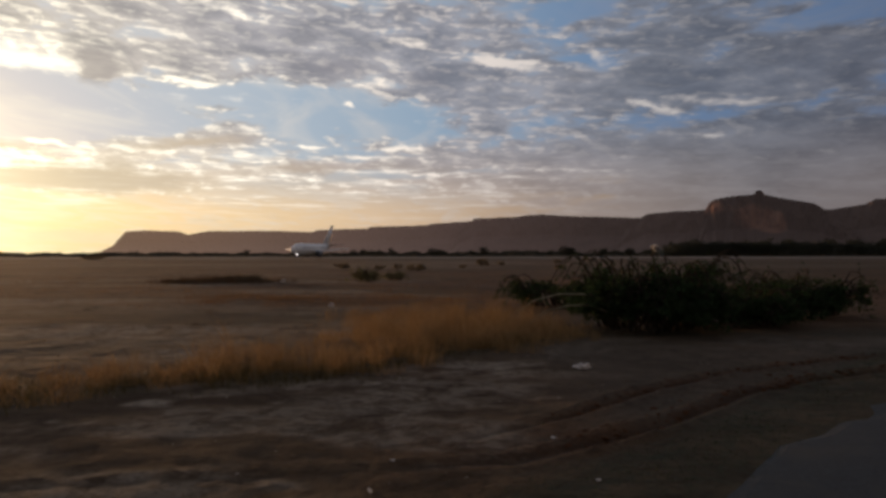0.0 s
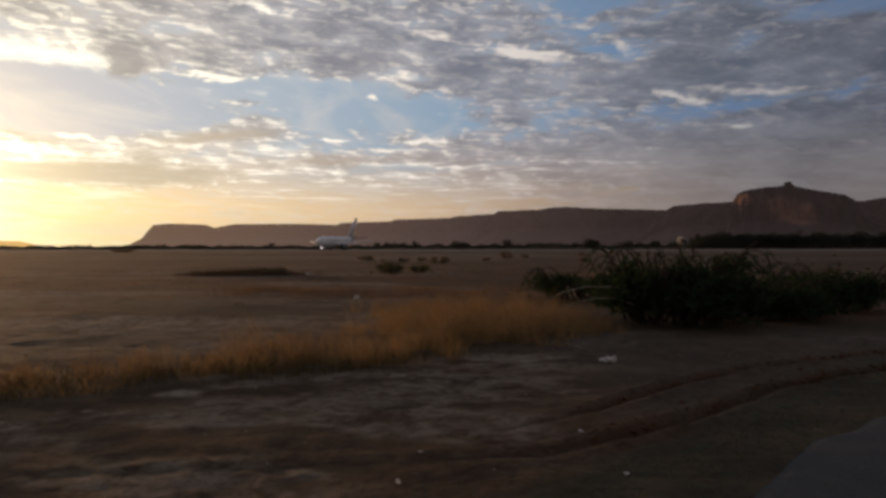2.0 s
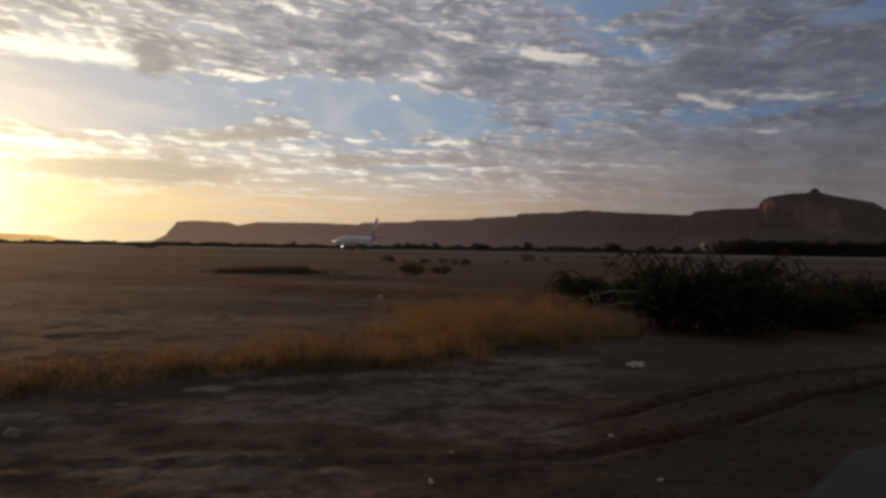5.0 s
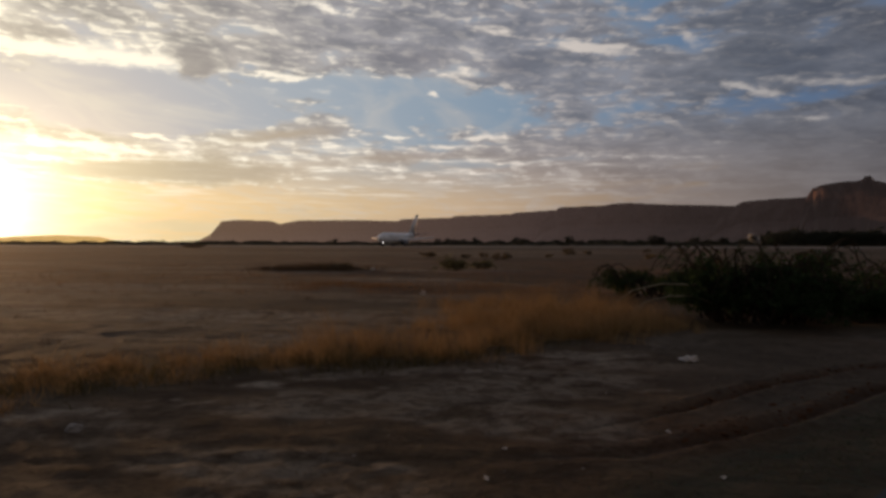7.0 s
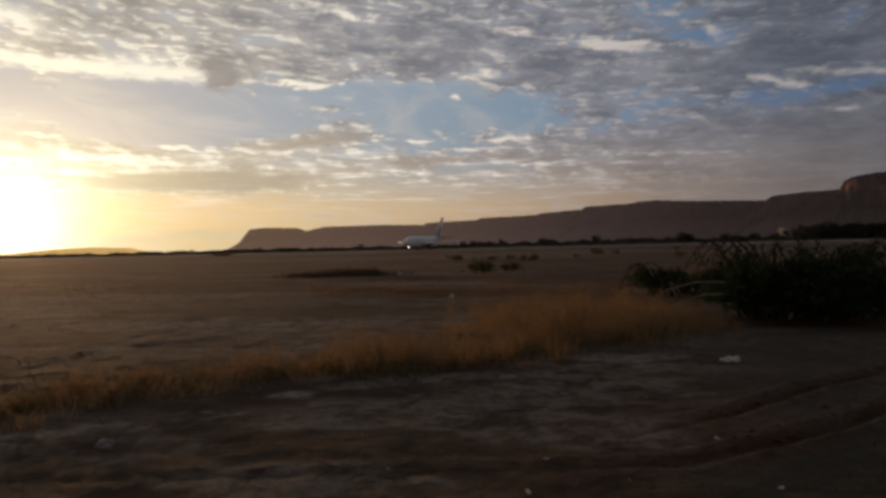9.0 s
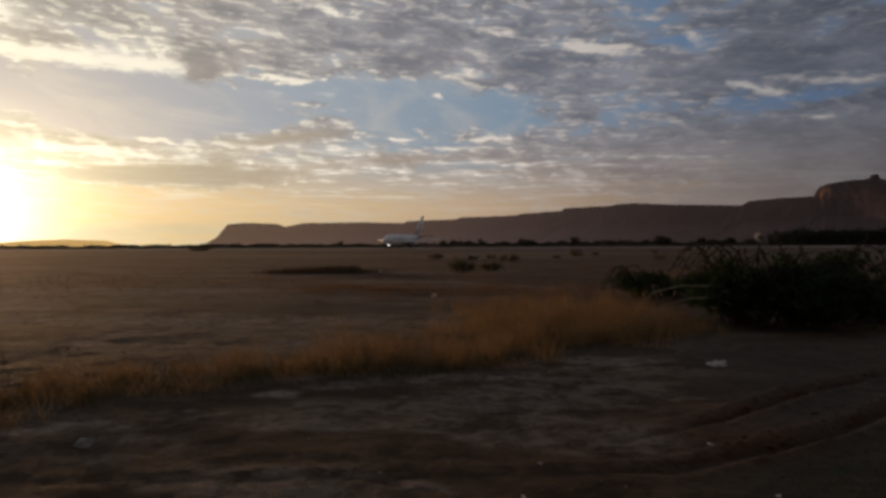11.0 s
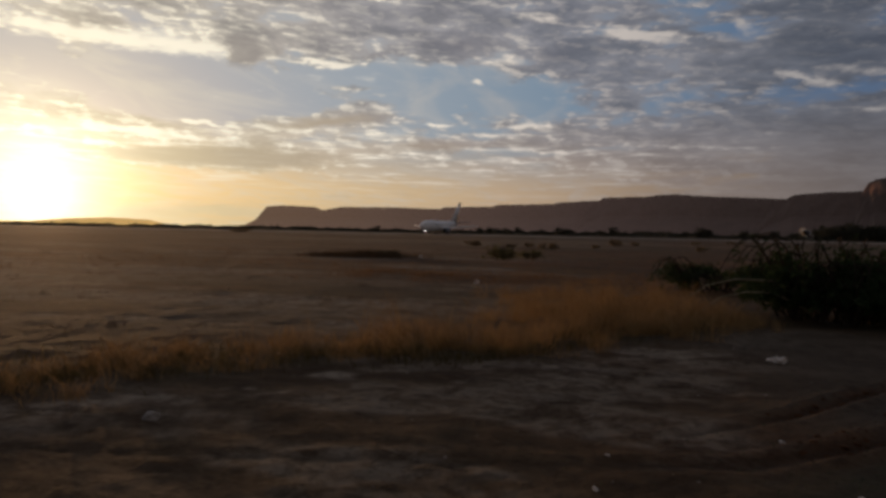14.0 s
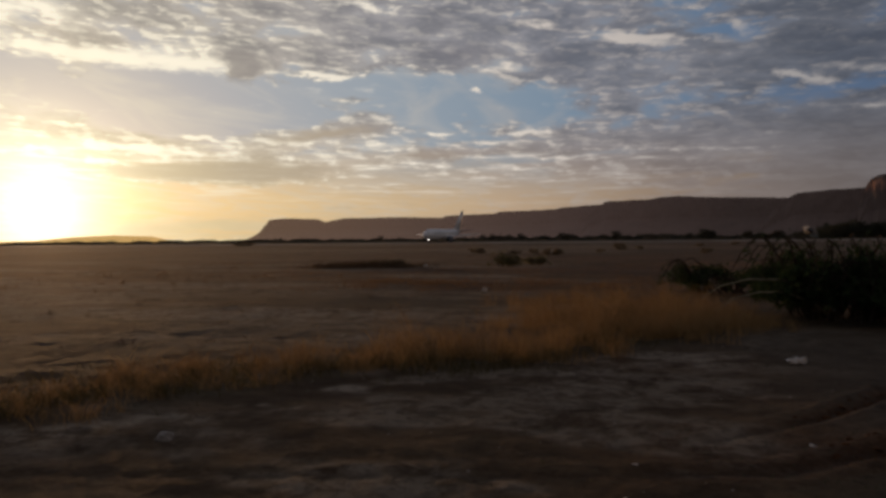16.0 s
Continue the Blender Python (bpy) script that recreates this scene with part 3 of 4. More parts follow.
def build_ground():
    grow = 0.05 * np.cumsum(1.046 ** np.arange(190))
    grow = grow[grow < 4700]
    xs = np.concatenate([-7.5 - grow[::-1], np.arange(-7.5, 8.5, 0.05), 8.5 + grow])
    ys = np.concatenate([2.4 - grow[grow < 400][::-1] * 1.0, np.arange(2.4, 13.0, 0.05), 13.0 + grow])
    gx, gy = np.meshgrid(xs, ys)
    z = ground_height(gx, gy)
    verts = np.stack([gx, gy, z], -1).reshape(-1, 3)
    ny, nx = gx.shape
    i = (np.arange(ny - 1)[:, None] * nx + np.arange(nx - 1)[None]).reshape(-1)
    faces = np.stack([i, i + 1, i + nx + 1, i + nx], 1)
    me = mesh_of("ground", verts.tolist(), faces.tolist(), "soil", True)
    x, y = verts[:, 0], verts[:, 1]
    wob = (fractal(x * 0.9, y * 0.9 + 30) - 0.5) * 1.2
    red = np.zeros(len(x))
    crumble = (fractal(x * 2.3 + 11, y * 2.3) - 0.5) * 0.16 + (fractal(x * 7.0 + 5, y * 7.0) - 0.5) * 0.10
    # mask of the dark rut lines, painted shadow and bared earth together
    rut_shade = np.zeros(len(x))
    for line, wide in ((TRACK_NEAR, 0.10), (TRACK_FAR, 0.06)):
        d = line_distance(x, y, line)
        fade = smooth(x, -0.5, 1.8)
        rut_shade = np.maximum(rut_shade, (0.55 + 0.40 * fade) * np.exp(-((d + crumble) / (wide * (0.4 + 0.6 * fade))) ** 2))
        red = np.maximum(red, 0.6 * fade * np.exp(-((d + 2 * crumble) / (1.6 * wide)) ** 2))
    red = np.maximum(red, 0.75 * np.exp(-(((x - 1.0) / 1.3) ** 2 + ((y - 5.9) / 0.7) ** 2)))
    red = np.maximum(red, 0.6 * smooth(fractal(x * 0.06 + 3, y * 0.10), 0.46, 0.58) * smooth(y, 13, 24))
    behind = side_of_grass(x, y) + wob
    pale = np.exp(-((behind + 0.9) / 0.8) ** 2) * smooth(fractal(x * 0.9 + 5, y * 1.9), 0.40, 0.53)
    pale = np.maximum(pale, 0.6 * smooth(-behind, 1.0, 2.0) * smooth((y - x) - 3.1, 1.2, 2.2) * smooth(fractal(x * 0.5 + 15, y * 1.3), 0.52, 0.66))
    pale = np.maximum(pale, 0.75 * smooth(fractal(x * 0.16 + 50, y * 0.34), 0.50, 0.62) * smooth(y, 9, 14) * smooth(-y, -75, -25) * smooth(-x, -1, 3))
    pale = np.maximum(pale, 0.4 * np.exp(-(((x - 5.5) / 4) ** 2 + ((y - 11.0) / 1.1) ** 2)))
    drift = (fractal(x * 0.05 + 70, y * 0.05) - 0.5)
    yy = y * (1 + 0.9 * drift)
    red = np.maximum(red, 0.85 * smooth(yy, 26, 33) * smooth(-yy, -70, -48) * (0.45 + 0.55 * smooth(fractal(x * 0.12, y * 0.25), 0.40, 0.60)))
    pale = np.maximum(pale, 0.8 * smooth(yy, 9.0, 11.5) * smooth(-yy, -30, -16) * smooth(-x, 1.5, 4.5) * smooth(fractal(x * 0.22 + 9, y * 0.75 + 5), 0.42, 0.56))
    pale = np.maximum(pale, 0.45 * smooth(yy, 75, 95) * smooth(fractal(x * 0.03 + 9, y * 0.05), 0.40, 0.60))
    verge = 3.1 - (y - x)
    weed = np.exp(-((verge + 0.65) / 0.5) ** 2) * 0.95
    weed = np.maximum(weed, 0.4 * smooth(fractal(x * 0.14 + 90, y * 0.5 + 8), 0.47, 0.56) * smooth(y, 10, 14) * (1 - 0.65 * smooth(yy, 20, 30)))
    weed = np.maximum(weed, 0.7 * np.exp(-((behind - 0.5) / 0.65) ** 2))
    weed = np.maximum(weed, 0.55 * smooth(x - 0.25 * y, -2, 8) * smooth(y, 24, 40) * smooth(-y, -240, -150))
    # reddish soil leftward; the sun's veiling glare is partly painted in here
    red = np.maximum(red, 0.65 * smooth(yy, 13, 27) * smooth(-x - 0.1 * y, -8, 6))
    weed = np.maximum(weed, 0.8 * smooth(verge, -1.25, -0.7) * smooth(-verge, -1.2, -0.7))
    packed = smooth(x, 0.6, 2.2) * smooth(-behind, -0.5, 0.8) * smooth(-verge, 0.5, 1.1)
    packed = np.maximum(packed, smooth(x, 2.5, 5.0) * smooth(-y, -15, -12) * smooth(-verge, 0.5, 1.1))
    pale = pale * (1 - 0.7 * packed)
    pale = np.maximum(pale, 0.95 * np.exp(-(((x - 0.5) / 1.4) ** 2 + ((y - 9.6) / 0.85) ** 2)) * smooth(fractal(x * 1.6 + 2, y * 2.8), 0.40, 0.52))
    packed = packed * (1 - 0.8 * np.exp(-(((x - 0.5) / 1.6) ** 2 + ((y - 9.6) / 1.0) ** 2)))
    col = np.stack([red, pale, weed, packed], 1).astype(np.float32)
    a = me.color_attributes.new("soil", "FLOAT_COLOR", "POINT")
    a.data.foreach_set("color", col.ravel())
    rutted = me.attributes.new("rut_shade", "FLOAT", "POINT")
    rutted.data.foreach_set("value", rut_shade.astype(np.float32))
    tagged(new("ground", me), "dry dusty brown soil with pale patches", "ground", kind="structure")


build_ground()


def build_road():
    """Asphalt with a frayed edge, 9 m wide, running diagonally past the eye."""
    verts, faces = [], []
    n = 900
    for i in range(n):
        s = -60 + 160 * i / (n - 1)
        e1 = -0.08 + 0.16 * (vnoise(np.array(s * 3.0), np.array(2.0)) - 0.5) + 0.26 * (vnoise(np.array(s * 0.8), np.array(7.0)) - 0.5)
        for k, (o, z) in enumerate(((2.20 + e1, -0.05), (1.92 + e1, 0.014), (1.5, 0.03), (-1.2, 0.05), (-4.2, 0.02), (-4.25, -0.06))):
            verts.append((s * 0.7071 - o * 0.7071, s * 0.7071 + o * 0.7071, z))
        if i:
            for k in range(5):
                a = (i - 1) * 6 + k
                faces.append((a, a + 1, a + 7, a + 6))
    tagged(new("road", mesh_of("road", verts, faces, "asphalt", False)), "worn grey asphalt road with a frayed edge", "road", kind="structure")


build_road()


def build_runway():
    v, f = [], []
    for y, z in ((248, -0.1), (248.2, 0.10), (257, 0.2), (268, 0.10), (268.2, -0.1)):
        v += [(-900, y, z), (900, y, z)]
    for i in range(4):
        f.append((2 * i, 2 * i + 1, 2 * i + 3, 2 * i + 2))
    tagged(new("runway", mesh_of("runway", v, f, "concrete")), "long pale concrete runway strip", "runway", kind="structure")


build_runway()

# ---- far mesas: azimuth and elevation of the skyline, in degrees ----
RANGE_LINE = [(-27.4, 0.0), (-26.67, 0.11), (-25.72, 0.63), (-24.87, 1.7), (-23.58, 1.8), (-21.03, 1.75), (-20.45, 1.49), (-18.86, 1.81), (-14.5, 1.86),
              (-10.75, 1.79), (-10.0, 1.6), (-7.0, 0.5), (-5.0, 0.0)]
SECOND_LINE = [(-11.6, 0.0), (-11.3, 0.9), (-11.0, 1.5), (-10.8, 1.72), (-10.5, 1.95), (-6.3, 2.08), (-6.0, 2.23), (-1.35, 2.38), (-1.0, 2.5), (2.4, 2.72), (3.2, 2.2), (5.5, 0.0)]
THIRD_LINE = [(0.4, 0.0), (0.9, 1.0), (1.3, 1.8), (1.9, 2.3), (2.3, 2.62), (2.6, 2.93), (6.3, 3.04), (6.8, 3.17), (8.27, 3.23), (10.56, 3.07), (16.0, 2.86), (17.5, 2.3), (20.0, 0.0)]
FOURTH_LINE = [(13.8, 0.0), (14.4, 1.0), (15.0, 1.9), (15.7, 2.5), (16.1, 2.86), (16.6, 3.16), (18.95, 3.34), (20.95, 3.39), (25.0, 3.3), (29.5, 3.2), (31.62, 3.48), (32.3, 3.85),
               (38, 3.9), (46, 3.2), (60, 1.5), (66, 0.0)]
BUTTE_LINE = [(19.9, 0.0), (20.5, 1.5), (20.8, 2.7), (20.98, 3.45), (21.3, 4.0), (21.75, 4.22), (23.07, 4.42), (24.1, 4.46), (24.45, 4.52), (24.6, 4.76), (24.95, 4.78),
              (25.15, 4.46), (25.6, 4.34), (26.76, 4.03), (28.43, 3.68), (29.0, 3.3), (29.9, 2.5), (31.5, 1.2), (33.0, 0.0)]
HILL_LINE = [(-46, 0.0), (-43, 0.12), (-41.5, 0.15), (-39.02, 0.41), (-36.4, 0.52), (-33.65, 0.41), (-32.3, 0.05), (-31.5, 0.0)]


def mesa(name, line, radius, depth, cliff, mat, label, seed, flutes=0.30):
    """A table mountain: talus foot, fluted cliff band and flat top, following a skyline seen from the road."""
    az = np.arange(line[0][0], line[-1][0], 0.09)
    la, le = zip(*line)
    el = np.interp(az, la, le)
    el = el + (fractal(az * 2.2 + seed, az * 0 + 3.3) - 0.5) * 0.07 * np.clip(el, 0, 1)
    top = np.maximum(radius * np.tan(np.radians(el)) + 1.6 * (el > 0.02), 0.0)
    rows = []
    steps = [(0.0, -0.02), (0.25, 0.10), (0.5, 0.24), (0.72, 0.37), (0.86, cliff)]
    ncl = 7
    for i in range(1, ncl + 1):
        steps.append((0.86 + 0.12 * (i / ncl) ** 1.5, cliff + (1.0 - cliff) * i / ncl))
    steps += [(1.05, 1.0), (1.6, 0.99), (2.4, 0.0)]
    for k, (back, up) in enumerate(steps):
        flute = (fractal(az * 3.1 + seed * 7, az * 0 + 0.35 * k) - 0.5) * 0.55 + (fractal(az * 0.8 + seed, az * 0 + 0.12 * k) - 0.5) * 0.9
        ridge = (1 if back < 0.99 else 0.0)
        r = radius + depth * (back - 1.0 + flute * flutes * ridge * min(1, 2.2 * back))
        zz = top * up + (fractal(az * 4 + k * 5.1 + seed, az * 0 + k * 2.7) - 0.5) * top * 0.06 * (0 < k < len(steps) - 4)
        a = np.radians(az)
        # the crest stays on the skyline even where the face steps forward
        lift = np.where(up > 0.4, r / radius, 1.0) if back < 1.01 else 1.0
        rows.append(np.stack([r * np.sin(a), r * np.cos(a), zz * lift - (3.0 if k in (0, len(steps) - 1) else 0)], -1))
    v = np.concatenate(rows)
    n = len(az)
    faces = []
    for k in range(len(steps) - 1):
        for j in range(n - 1):
            a = k * n + j
            faces.append((a, a + 1, a + n + 1, a + n))
    ob = new(name, mesh_of(name, v.tolist(), faces, mat, False))
    return tagged(ob, label, "mesa", kind="structure")


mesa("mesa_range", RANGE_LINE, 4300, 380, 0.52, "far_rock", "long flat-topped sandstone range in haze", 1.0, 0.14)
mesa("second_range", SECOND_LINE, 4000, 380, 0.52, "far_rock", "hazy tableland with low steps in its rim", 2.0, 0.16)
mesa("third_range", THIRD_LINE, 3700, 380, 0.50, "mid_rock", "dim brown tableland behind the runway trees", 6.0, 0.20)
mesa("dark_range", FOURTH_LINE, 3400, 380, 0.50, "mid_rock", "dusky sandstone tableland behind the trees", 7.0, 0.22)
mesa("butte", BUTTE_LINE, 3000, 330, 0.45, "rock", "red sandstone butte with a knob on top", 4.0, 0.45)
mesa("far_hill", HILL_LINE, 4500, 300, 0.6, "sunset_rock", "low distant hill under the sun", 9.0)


# ---- the aeroplane on the runway ----
def loft(rings, n=20):
    """Skin over rings of (x, y, z, half width, half height)."""
    v, f = [], []
    for x, y, z, a, b in rings:
        for j in range(n):
            q = 2 * math.pi * j / n
            v.append((x, y + a * math.cos(q), z + b * math.sin(q)))
    for i in range(len(rings) - 1):
        for j in range(n):
            f.append((i * n + j, i * n + (j + 1) % n, (i + 1) * n + (j + 1) % n, (i + 1) * n + j))
    f += [tuple(reversed(range(n))), tuple(range((len(rings) - 1) * n, len(rings) * n))]
    return v, f


def panel(root, tip, axis):
    """A tapered wing: root and tip are (x front, chord, y, z, thickness); axis 'y' flat or 'z' upright."""
    v, f = [], []
    prof = [(0, 0), (0.08, 0.5), (0.35, 0.6), (0.7, 0.35), (1, 0.02), (0.7, -0.25), (0.35, -0.4), (0.08, -0.4)]
    for xf, ch, yy, zz, th in (root, tip):
        for px, pz in prof:
            v.append((xf - ch * px, yy + (pz * th if axis == "z" else 0), zz + (pz * th if axis == "y" else 0)))
    n = len(prof)
    for j in range(n):
        f.append((j, (j + 1) % n, n + (j + 1) % n, n + j))
    f += [tuple(reversed(range(n))), tuple(range(n, 2 * n))]
    return v, f


def ring_shape(r, w, n=18, inner=0.55):
    v, f = [], []
    for y, rad in ((-w, r * inner), (-w, r * 0.93), (-w * 0.6, r), (w * 0.6, r), (w, r * 0.93), (w, r * inner)):
        for j in range(n):
            q = 2 * math.pi * j / n
            v.append((rad * math.cos(q), y, rad * math.sin(q)))
    for i in range(6):
        for j in range(n):
            f.append((i * n + j, i * n + (j + 1) % n, (i + 1) % 6 * n + (j + 1) % n, (i + 1) % 6 * n + j))
    return v, f


def shifted(shape, dx, dy, dz):
    return [(x + dx, y + dy, z + dz) for x, y, z in shape[0]], shape[1]


def build_aeroplane(nose, tail):
    """Twin-engined jet airliner, 32 m long; its own x runs forward and the nose is at x = 16."""
    head = math.degrees(math.atan2(nose[1] - tail[1], nose[0] - tail[0]))
    mid = ((nose[0] + tail[0]) / 2, (nose[1] + tail[1]) / 2)
    ob = thing("aeroplane", "white twin-engine jet airliner with a raked fin, on the runway", "aeroplane")
    fus = [(16.0, 0, 2.75, 0.05, 0.05), (15.6, 0, 2.8, 0.55, 0.55), (14.8, 0, 2.9, 1.0, 1.0), (13.5, 0, 3.05, 1.5, 1.5), (11.8, 0, 3.2, 1.82, 1.88), (9.5, 0, 3.25, 1.88, 2.0),
           (-4.5, 0, 3.25, 1.88, 2.0), (-7.5, 0, 3.45, 1.75, 1.8), (-10.5, 0, 3.85, 1.35, 1.35), (-13.5, 0, 4.25, 0.8, 0.85), (-16.0, 0, 4.55, 0.3, 0.35)]
    body = part("fuselage", loft(fus, 24), "paint", ob)
    for s in (1, -1):
        v, f = [], []
        for i, (x0, x1, z0, z1, y0, y1) in enumerate(((14.55, 14.15, 3.45, 3.95, 0.25, 0.9), (14.1, 13.55, 3.55, 4.1, 0.98, 1.25))):
            b = len(v)
            v += [(x0 + 0.12, s * y0, z0), (x0 - 0.05, s * y1, z0), (x1 - 0.05, s * y1 * 0.96, z1), (x1 + 0.12, s * y0, z1 + 0.05)]
            f.append((b, b + 1, b + 2, b + 3))
        part("cockpit_window", (v, f), "glass", body, "dark cockpit glass")
        for i in range(26):
            x = 10.5 - i * 0.78
            if 0.1 < x < 0.7:
                continue
            w = part("cabin_window", ([(x, s * 1.885, 3.62), (x - 0.28, s * 1.885, 3.62), (x - 0.28, s * 1.86, 3.98), (x, s * 1.86, 3.98)], [(0, 1, 2, 3)]), "glass", body)
        part("wing", panel((3.6, 7.2, s * 1.4, 2.2, 0.9), (-3.6, 1.6, s * 13.6, 3.3, 0.25), "y"), "paint", ob, "pale swept wing")
        tp = part("tailplane", panel((-11.2, 3.8, s * 0.7, 4.6, 0.4), (-14.6, 1.3, s * 6.3, 5.1, 0.15), "y"), "navy", ob, "dark tailplane")
        e = part("engine", loft([(5.2, s * 4.85, 1.55, 0.80, 0.78), (5.0, s * 4.85, 1.55, 0.98, 0.95), (4.0, s * 4.85, 1.55, 1.08, 1.05), (2.4, s * 4.85, 1.6, 1.0, 0.98), (1.0, s * 4.85, 1.7, 0.6, 0.6)], 18), "belly", ob, "grey jet engine")
        part("intake", loft([(5.25, s * 4.85, 1.55, 0.78, 0.76), (5.22, s * 4.85, 1.55, 0.76, 0.74)], 18), "rubber", e, "dark engine intake")
        part("pylon", panel((4.0, 3.4, s * 4.8, 2.3, 0.35), (3.0, 3.0, s * 4.8, 2.75, 0.35), "z"), "paint", e)
        strut = tube(([], []), [(-1.2, s * 2.6, 2.2), (-1.2, s * 2.6, 0.5)], (0.16, 0.13), 8)
        g = part("main_gear", strut, "metal", ob)
        for o in (-0.42, 0.42):
            part("wheel", shifted(ring_shape(0.52, 0.18), -1.2, s * 2.6 + o, 0.52), "rubber", g, "black tyre")
    fin = part("tail_fin", panel((-8.8, 6.6, 0, 4.9, 0.45), (-16.4, 2.2, 0, 12.7, 0.22), "z"), "paint", ob)
    part("fin_cap", panel((-16.1, 2.5, 0, 12.3, 0.30), (-16.45, 2.15, 0, 12.95, 0.24), "z"), "navy", fin, "dark fin cap")
    g = part("nose_gear", tube(([], []), [(11.6, 0, 1.6), (11.7, 0, 0.4)], (0.12, 0.1), 8), "metal", ob)
    for o in (-0.22, 0.22):
        part("wheel", shifted(ring_shape(0.36, 0.11), 11.7, o, 0.36), "rubber", g, "black tyre")
    part("landing_lamp", shifted(blob_shape(0.10, 0.24, 0.24, 3.0, 0.02, 2), 11.95, 0, 1.05), "lamp", g, "lit white landing lamp")
    part("door", ([(11.6, -1.86, 2.6), (10.8, -1.9, 2.6), (10.8, -1.84, 4.3), (11.6, -1.78, 4.3)], [(0, 1, 2, 3)]), "belly", body)
    ob.matrix_world = pose(mid[0], mid[1], 0.2, 0, 0, head)


build_aeroplane((-55.0, 249.0), (-46.0, 279.0))


# ---- woody plants ----
def arch(rng, base, heading, reach, height, droop, n=9):
    """A stem that rises from base, arches over and droops at its tip."""
    pts = []
    bend = rng.uniform(-0.5, 0.5)
    for i in range(n):
        t = i / (n - 1)
        a = heading + bend * t
        z = height * math.sin(min(1.0, t * 1.15) * math.pi * 0.62) - droop * t ** 3
        pts.append((base[0] + math.sin(a) * reach * t + rng.normal(0, 0.03), base[1] + math.cos(a) * reach * t + rng.normal(0, 0.03), max(0.04, base[2] + z)))
    return pts


def build_bush(seed, rx, ry, height, stems, leaf_count, label, leaf_size=0.030, group="thorn bushes beside the track", leaf="leaf"):
    """A sprawling thorn bush of arching stems with small leaves; its origin is at its base."""
    rng = np.random.default_rng(seed)
    ob = thing("thorn_bush", label, "bush", group)
    wood, spots = ([], []), []
    for i in range(stems):
        a = rng.uniform(0, 2 * math.pi)
        q = math.sqrt(rng.uniform(0, 1)) * 0.7
        base = (math.sin(a) * rx * q, math.cos(a) * ry * q, -0.03)
        h = rng.uniform(0, 2 * math.pi) * 0.35 + a * 0.65
        reach = rng.uniform(0.35, 0.75) * (rx + ry) / 2
        top = height * rng.uniform(0.5, 1.08) * (1 - 0.35 * q)
        pts = arch(rng, base, h, reach, top, rng.uniform(0.1, 0.6) * top)
        tube(wood, pts, np.linspace(0.032, 0.006, len(pts)) * rng.uniform(0.7, 1.2), 4, False)
        for j in range(2, len(pts)):
            for m in range(2):
                d = rng.normal(0, 1, 3)
                d /= np.linalg.norm(d)
                d[2] = abs(d[2]) * 0.7 - 0.15
                ln = rng.uniform(0.15, 0.5)
                p = np.array(pts[j])
                tip = p + d * ln
                if tip[2] < 0.03:
                    tip[2] = 0.03
                tube(wood, [tuple(p), tuple((p + tip) / 2 + rng.normal(0, 0.03, 3)), tuple(tip)], (0.009, 0.006, 0.003), 3, False)
                for s in np.linspace(0.15, 1.05, 7):
                    spots.append(p + (tip - p) * s)
    for i in range(stems // 3):
        a = rng.uniform(0, 2 * math.pi)
        base = (math.sin(a) * rx * 0.5, math.cos(a) * ry * 0.5, 0.0)
        pts = arch(rng, base, a + rng.uniform(-0.9, 0.9), rng.uniform(0.6, 1.0) * rx, height * rng.uniform(1.0, 1.2), height * rng.uniform(0.3, 0.8), 12)
        if leaf == "leaf":
            part("stem", tube(([], []), pts, np.linspace(0.022, 0.007, len(pts)), 5), "bark", ob)
        else:
            tube(wood, pts, np.linspace(0.022, 0.007, len(pts)), 4, False)
        for p in pts[3:]:
            spots += [np.array(p) + rng.normal(0, 0.07, 3) for q in range(3)]
    spots = np.array(spots)
    # sprays of leaf with gaps between them, open towards the top
    lump = np.array([noise.noise(Vector((q[0] * 1.9 + seed, q[1] * 1.9, q[2] * 3.4))) for q in spots])
    spots = spots[(lump > -0.16) | (spots[:, 2] < 0.35 * height)]
    # leaves crowd low down and thin out towards the looping tips
    weight = np.clip(1.0 - spots[:, 2] / height, 0.07, 0.75)
    pick = rng.choice(len(spots), leaf_count, p=weight / weight.sum())
    c = spots[pick] + rng.normal(0, 0.045, (leaf_count, 3))
    c[:, 2] = np.maximum(c[:, 2], 0.03)
    part("stem_tangle", wood, "bark" if leaf == "leaf" else "twig", ob, "thin arching brown stems", False)
    part("foliage", leaves(c, leaf_size, rng), leaf, ob, "small dull leaves", False)
    return ob


def on_ground(x, y, dz=0.0):
    return float(ground_height(x, y)) + dz


b1 = build_bush(11, 1.65, 1.3, 1.60, 85, 22000, "wide dark green thorn bush with arching stems")
b1.matrix_world = pose(4.35, 14.5, on_ground(4.35, 14.5), 0, 0, 10)
b2 = build_bush(23, 1.5, 1.1, 0.88, 55, 12000, "dark green thorn bush with looping drooping stems")
b2.matrix_world = pose(6.5, 15.7, on_ground(6.5, 15.7))
b3 = build_bush(37, 1.3, 1.1, 1.12, 50, 11500, "low outer thorn bush with bare looping stems")
b3.matrix_world = pose(9.3, 17.6, on_ground(9.3, 17.6))
b4 = build_bush(41, 1.9, 0.8, 0.95, 34, 4600, "low dark thorn bush behind the dry grass")
b4.matrix_world = pose(3.6, 20.5, on_ground(3.6, 20.5))


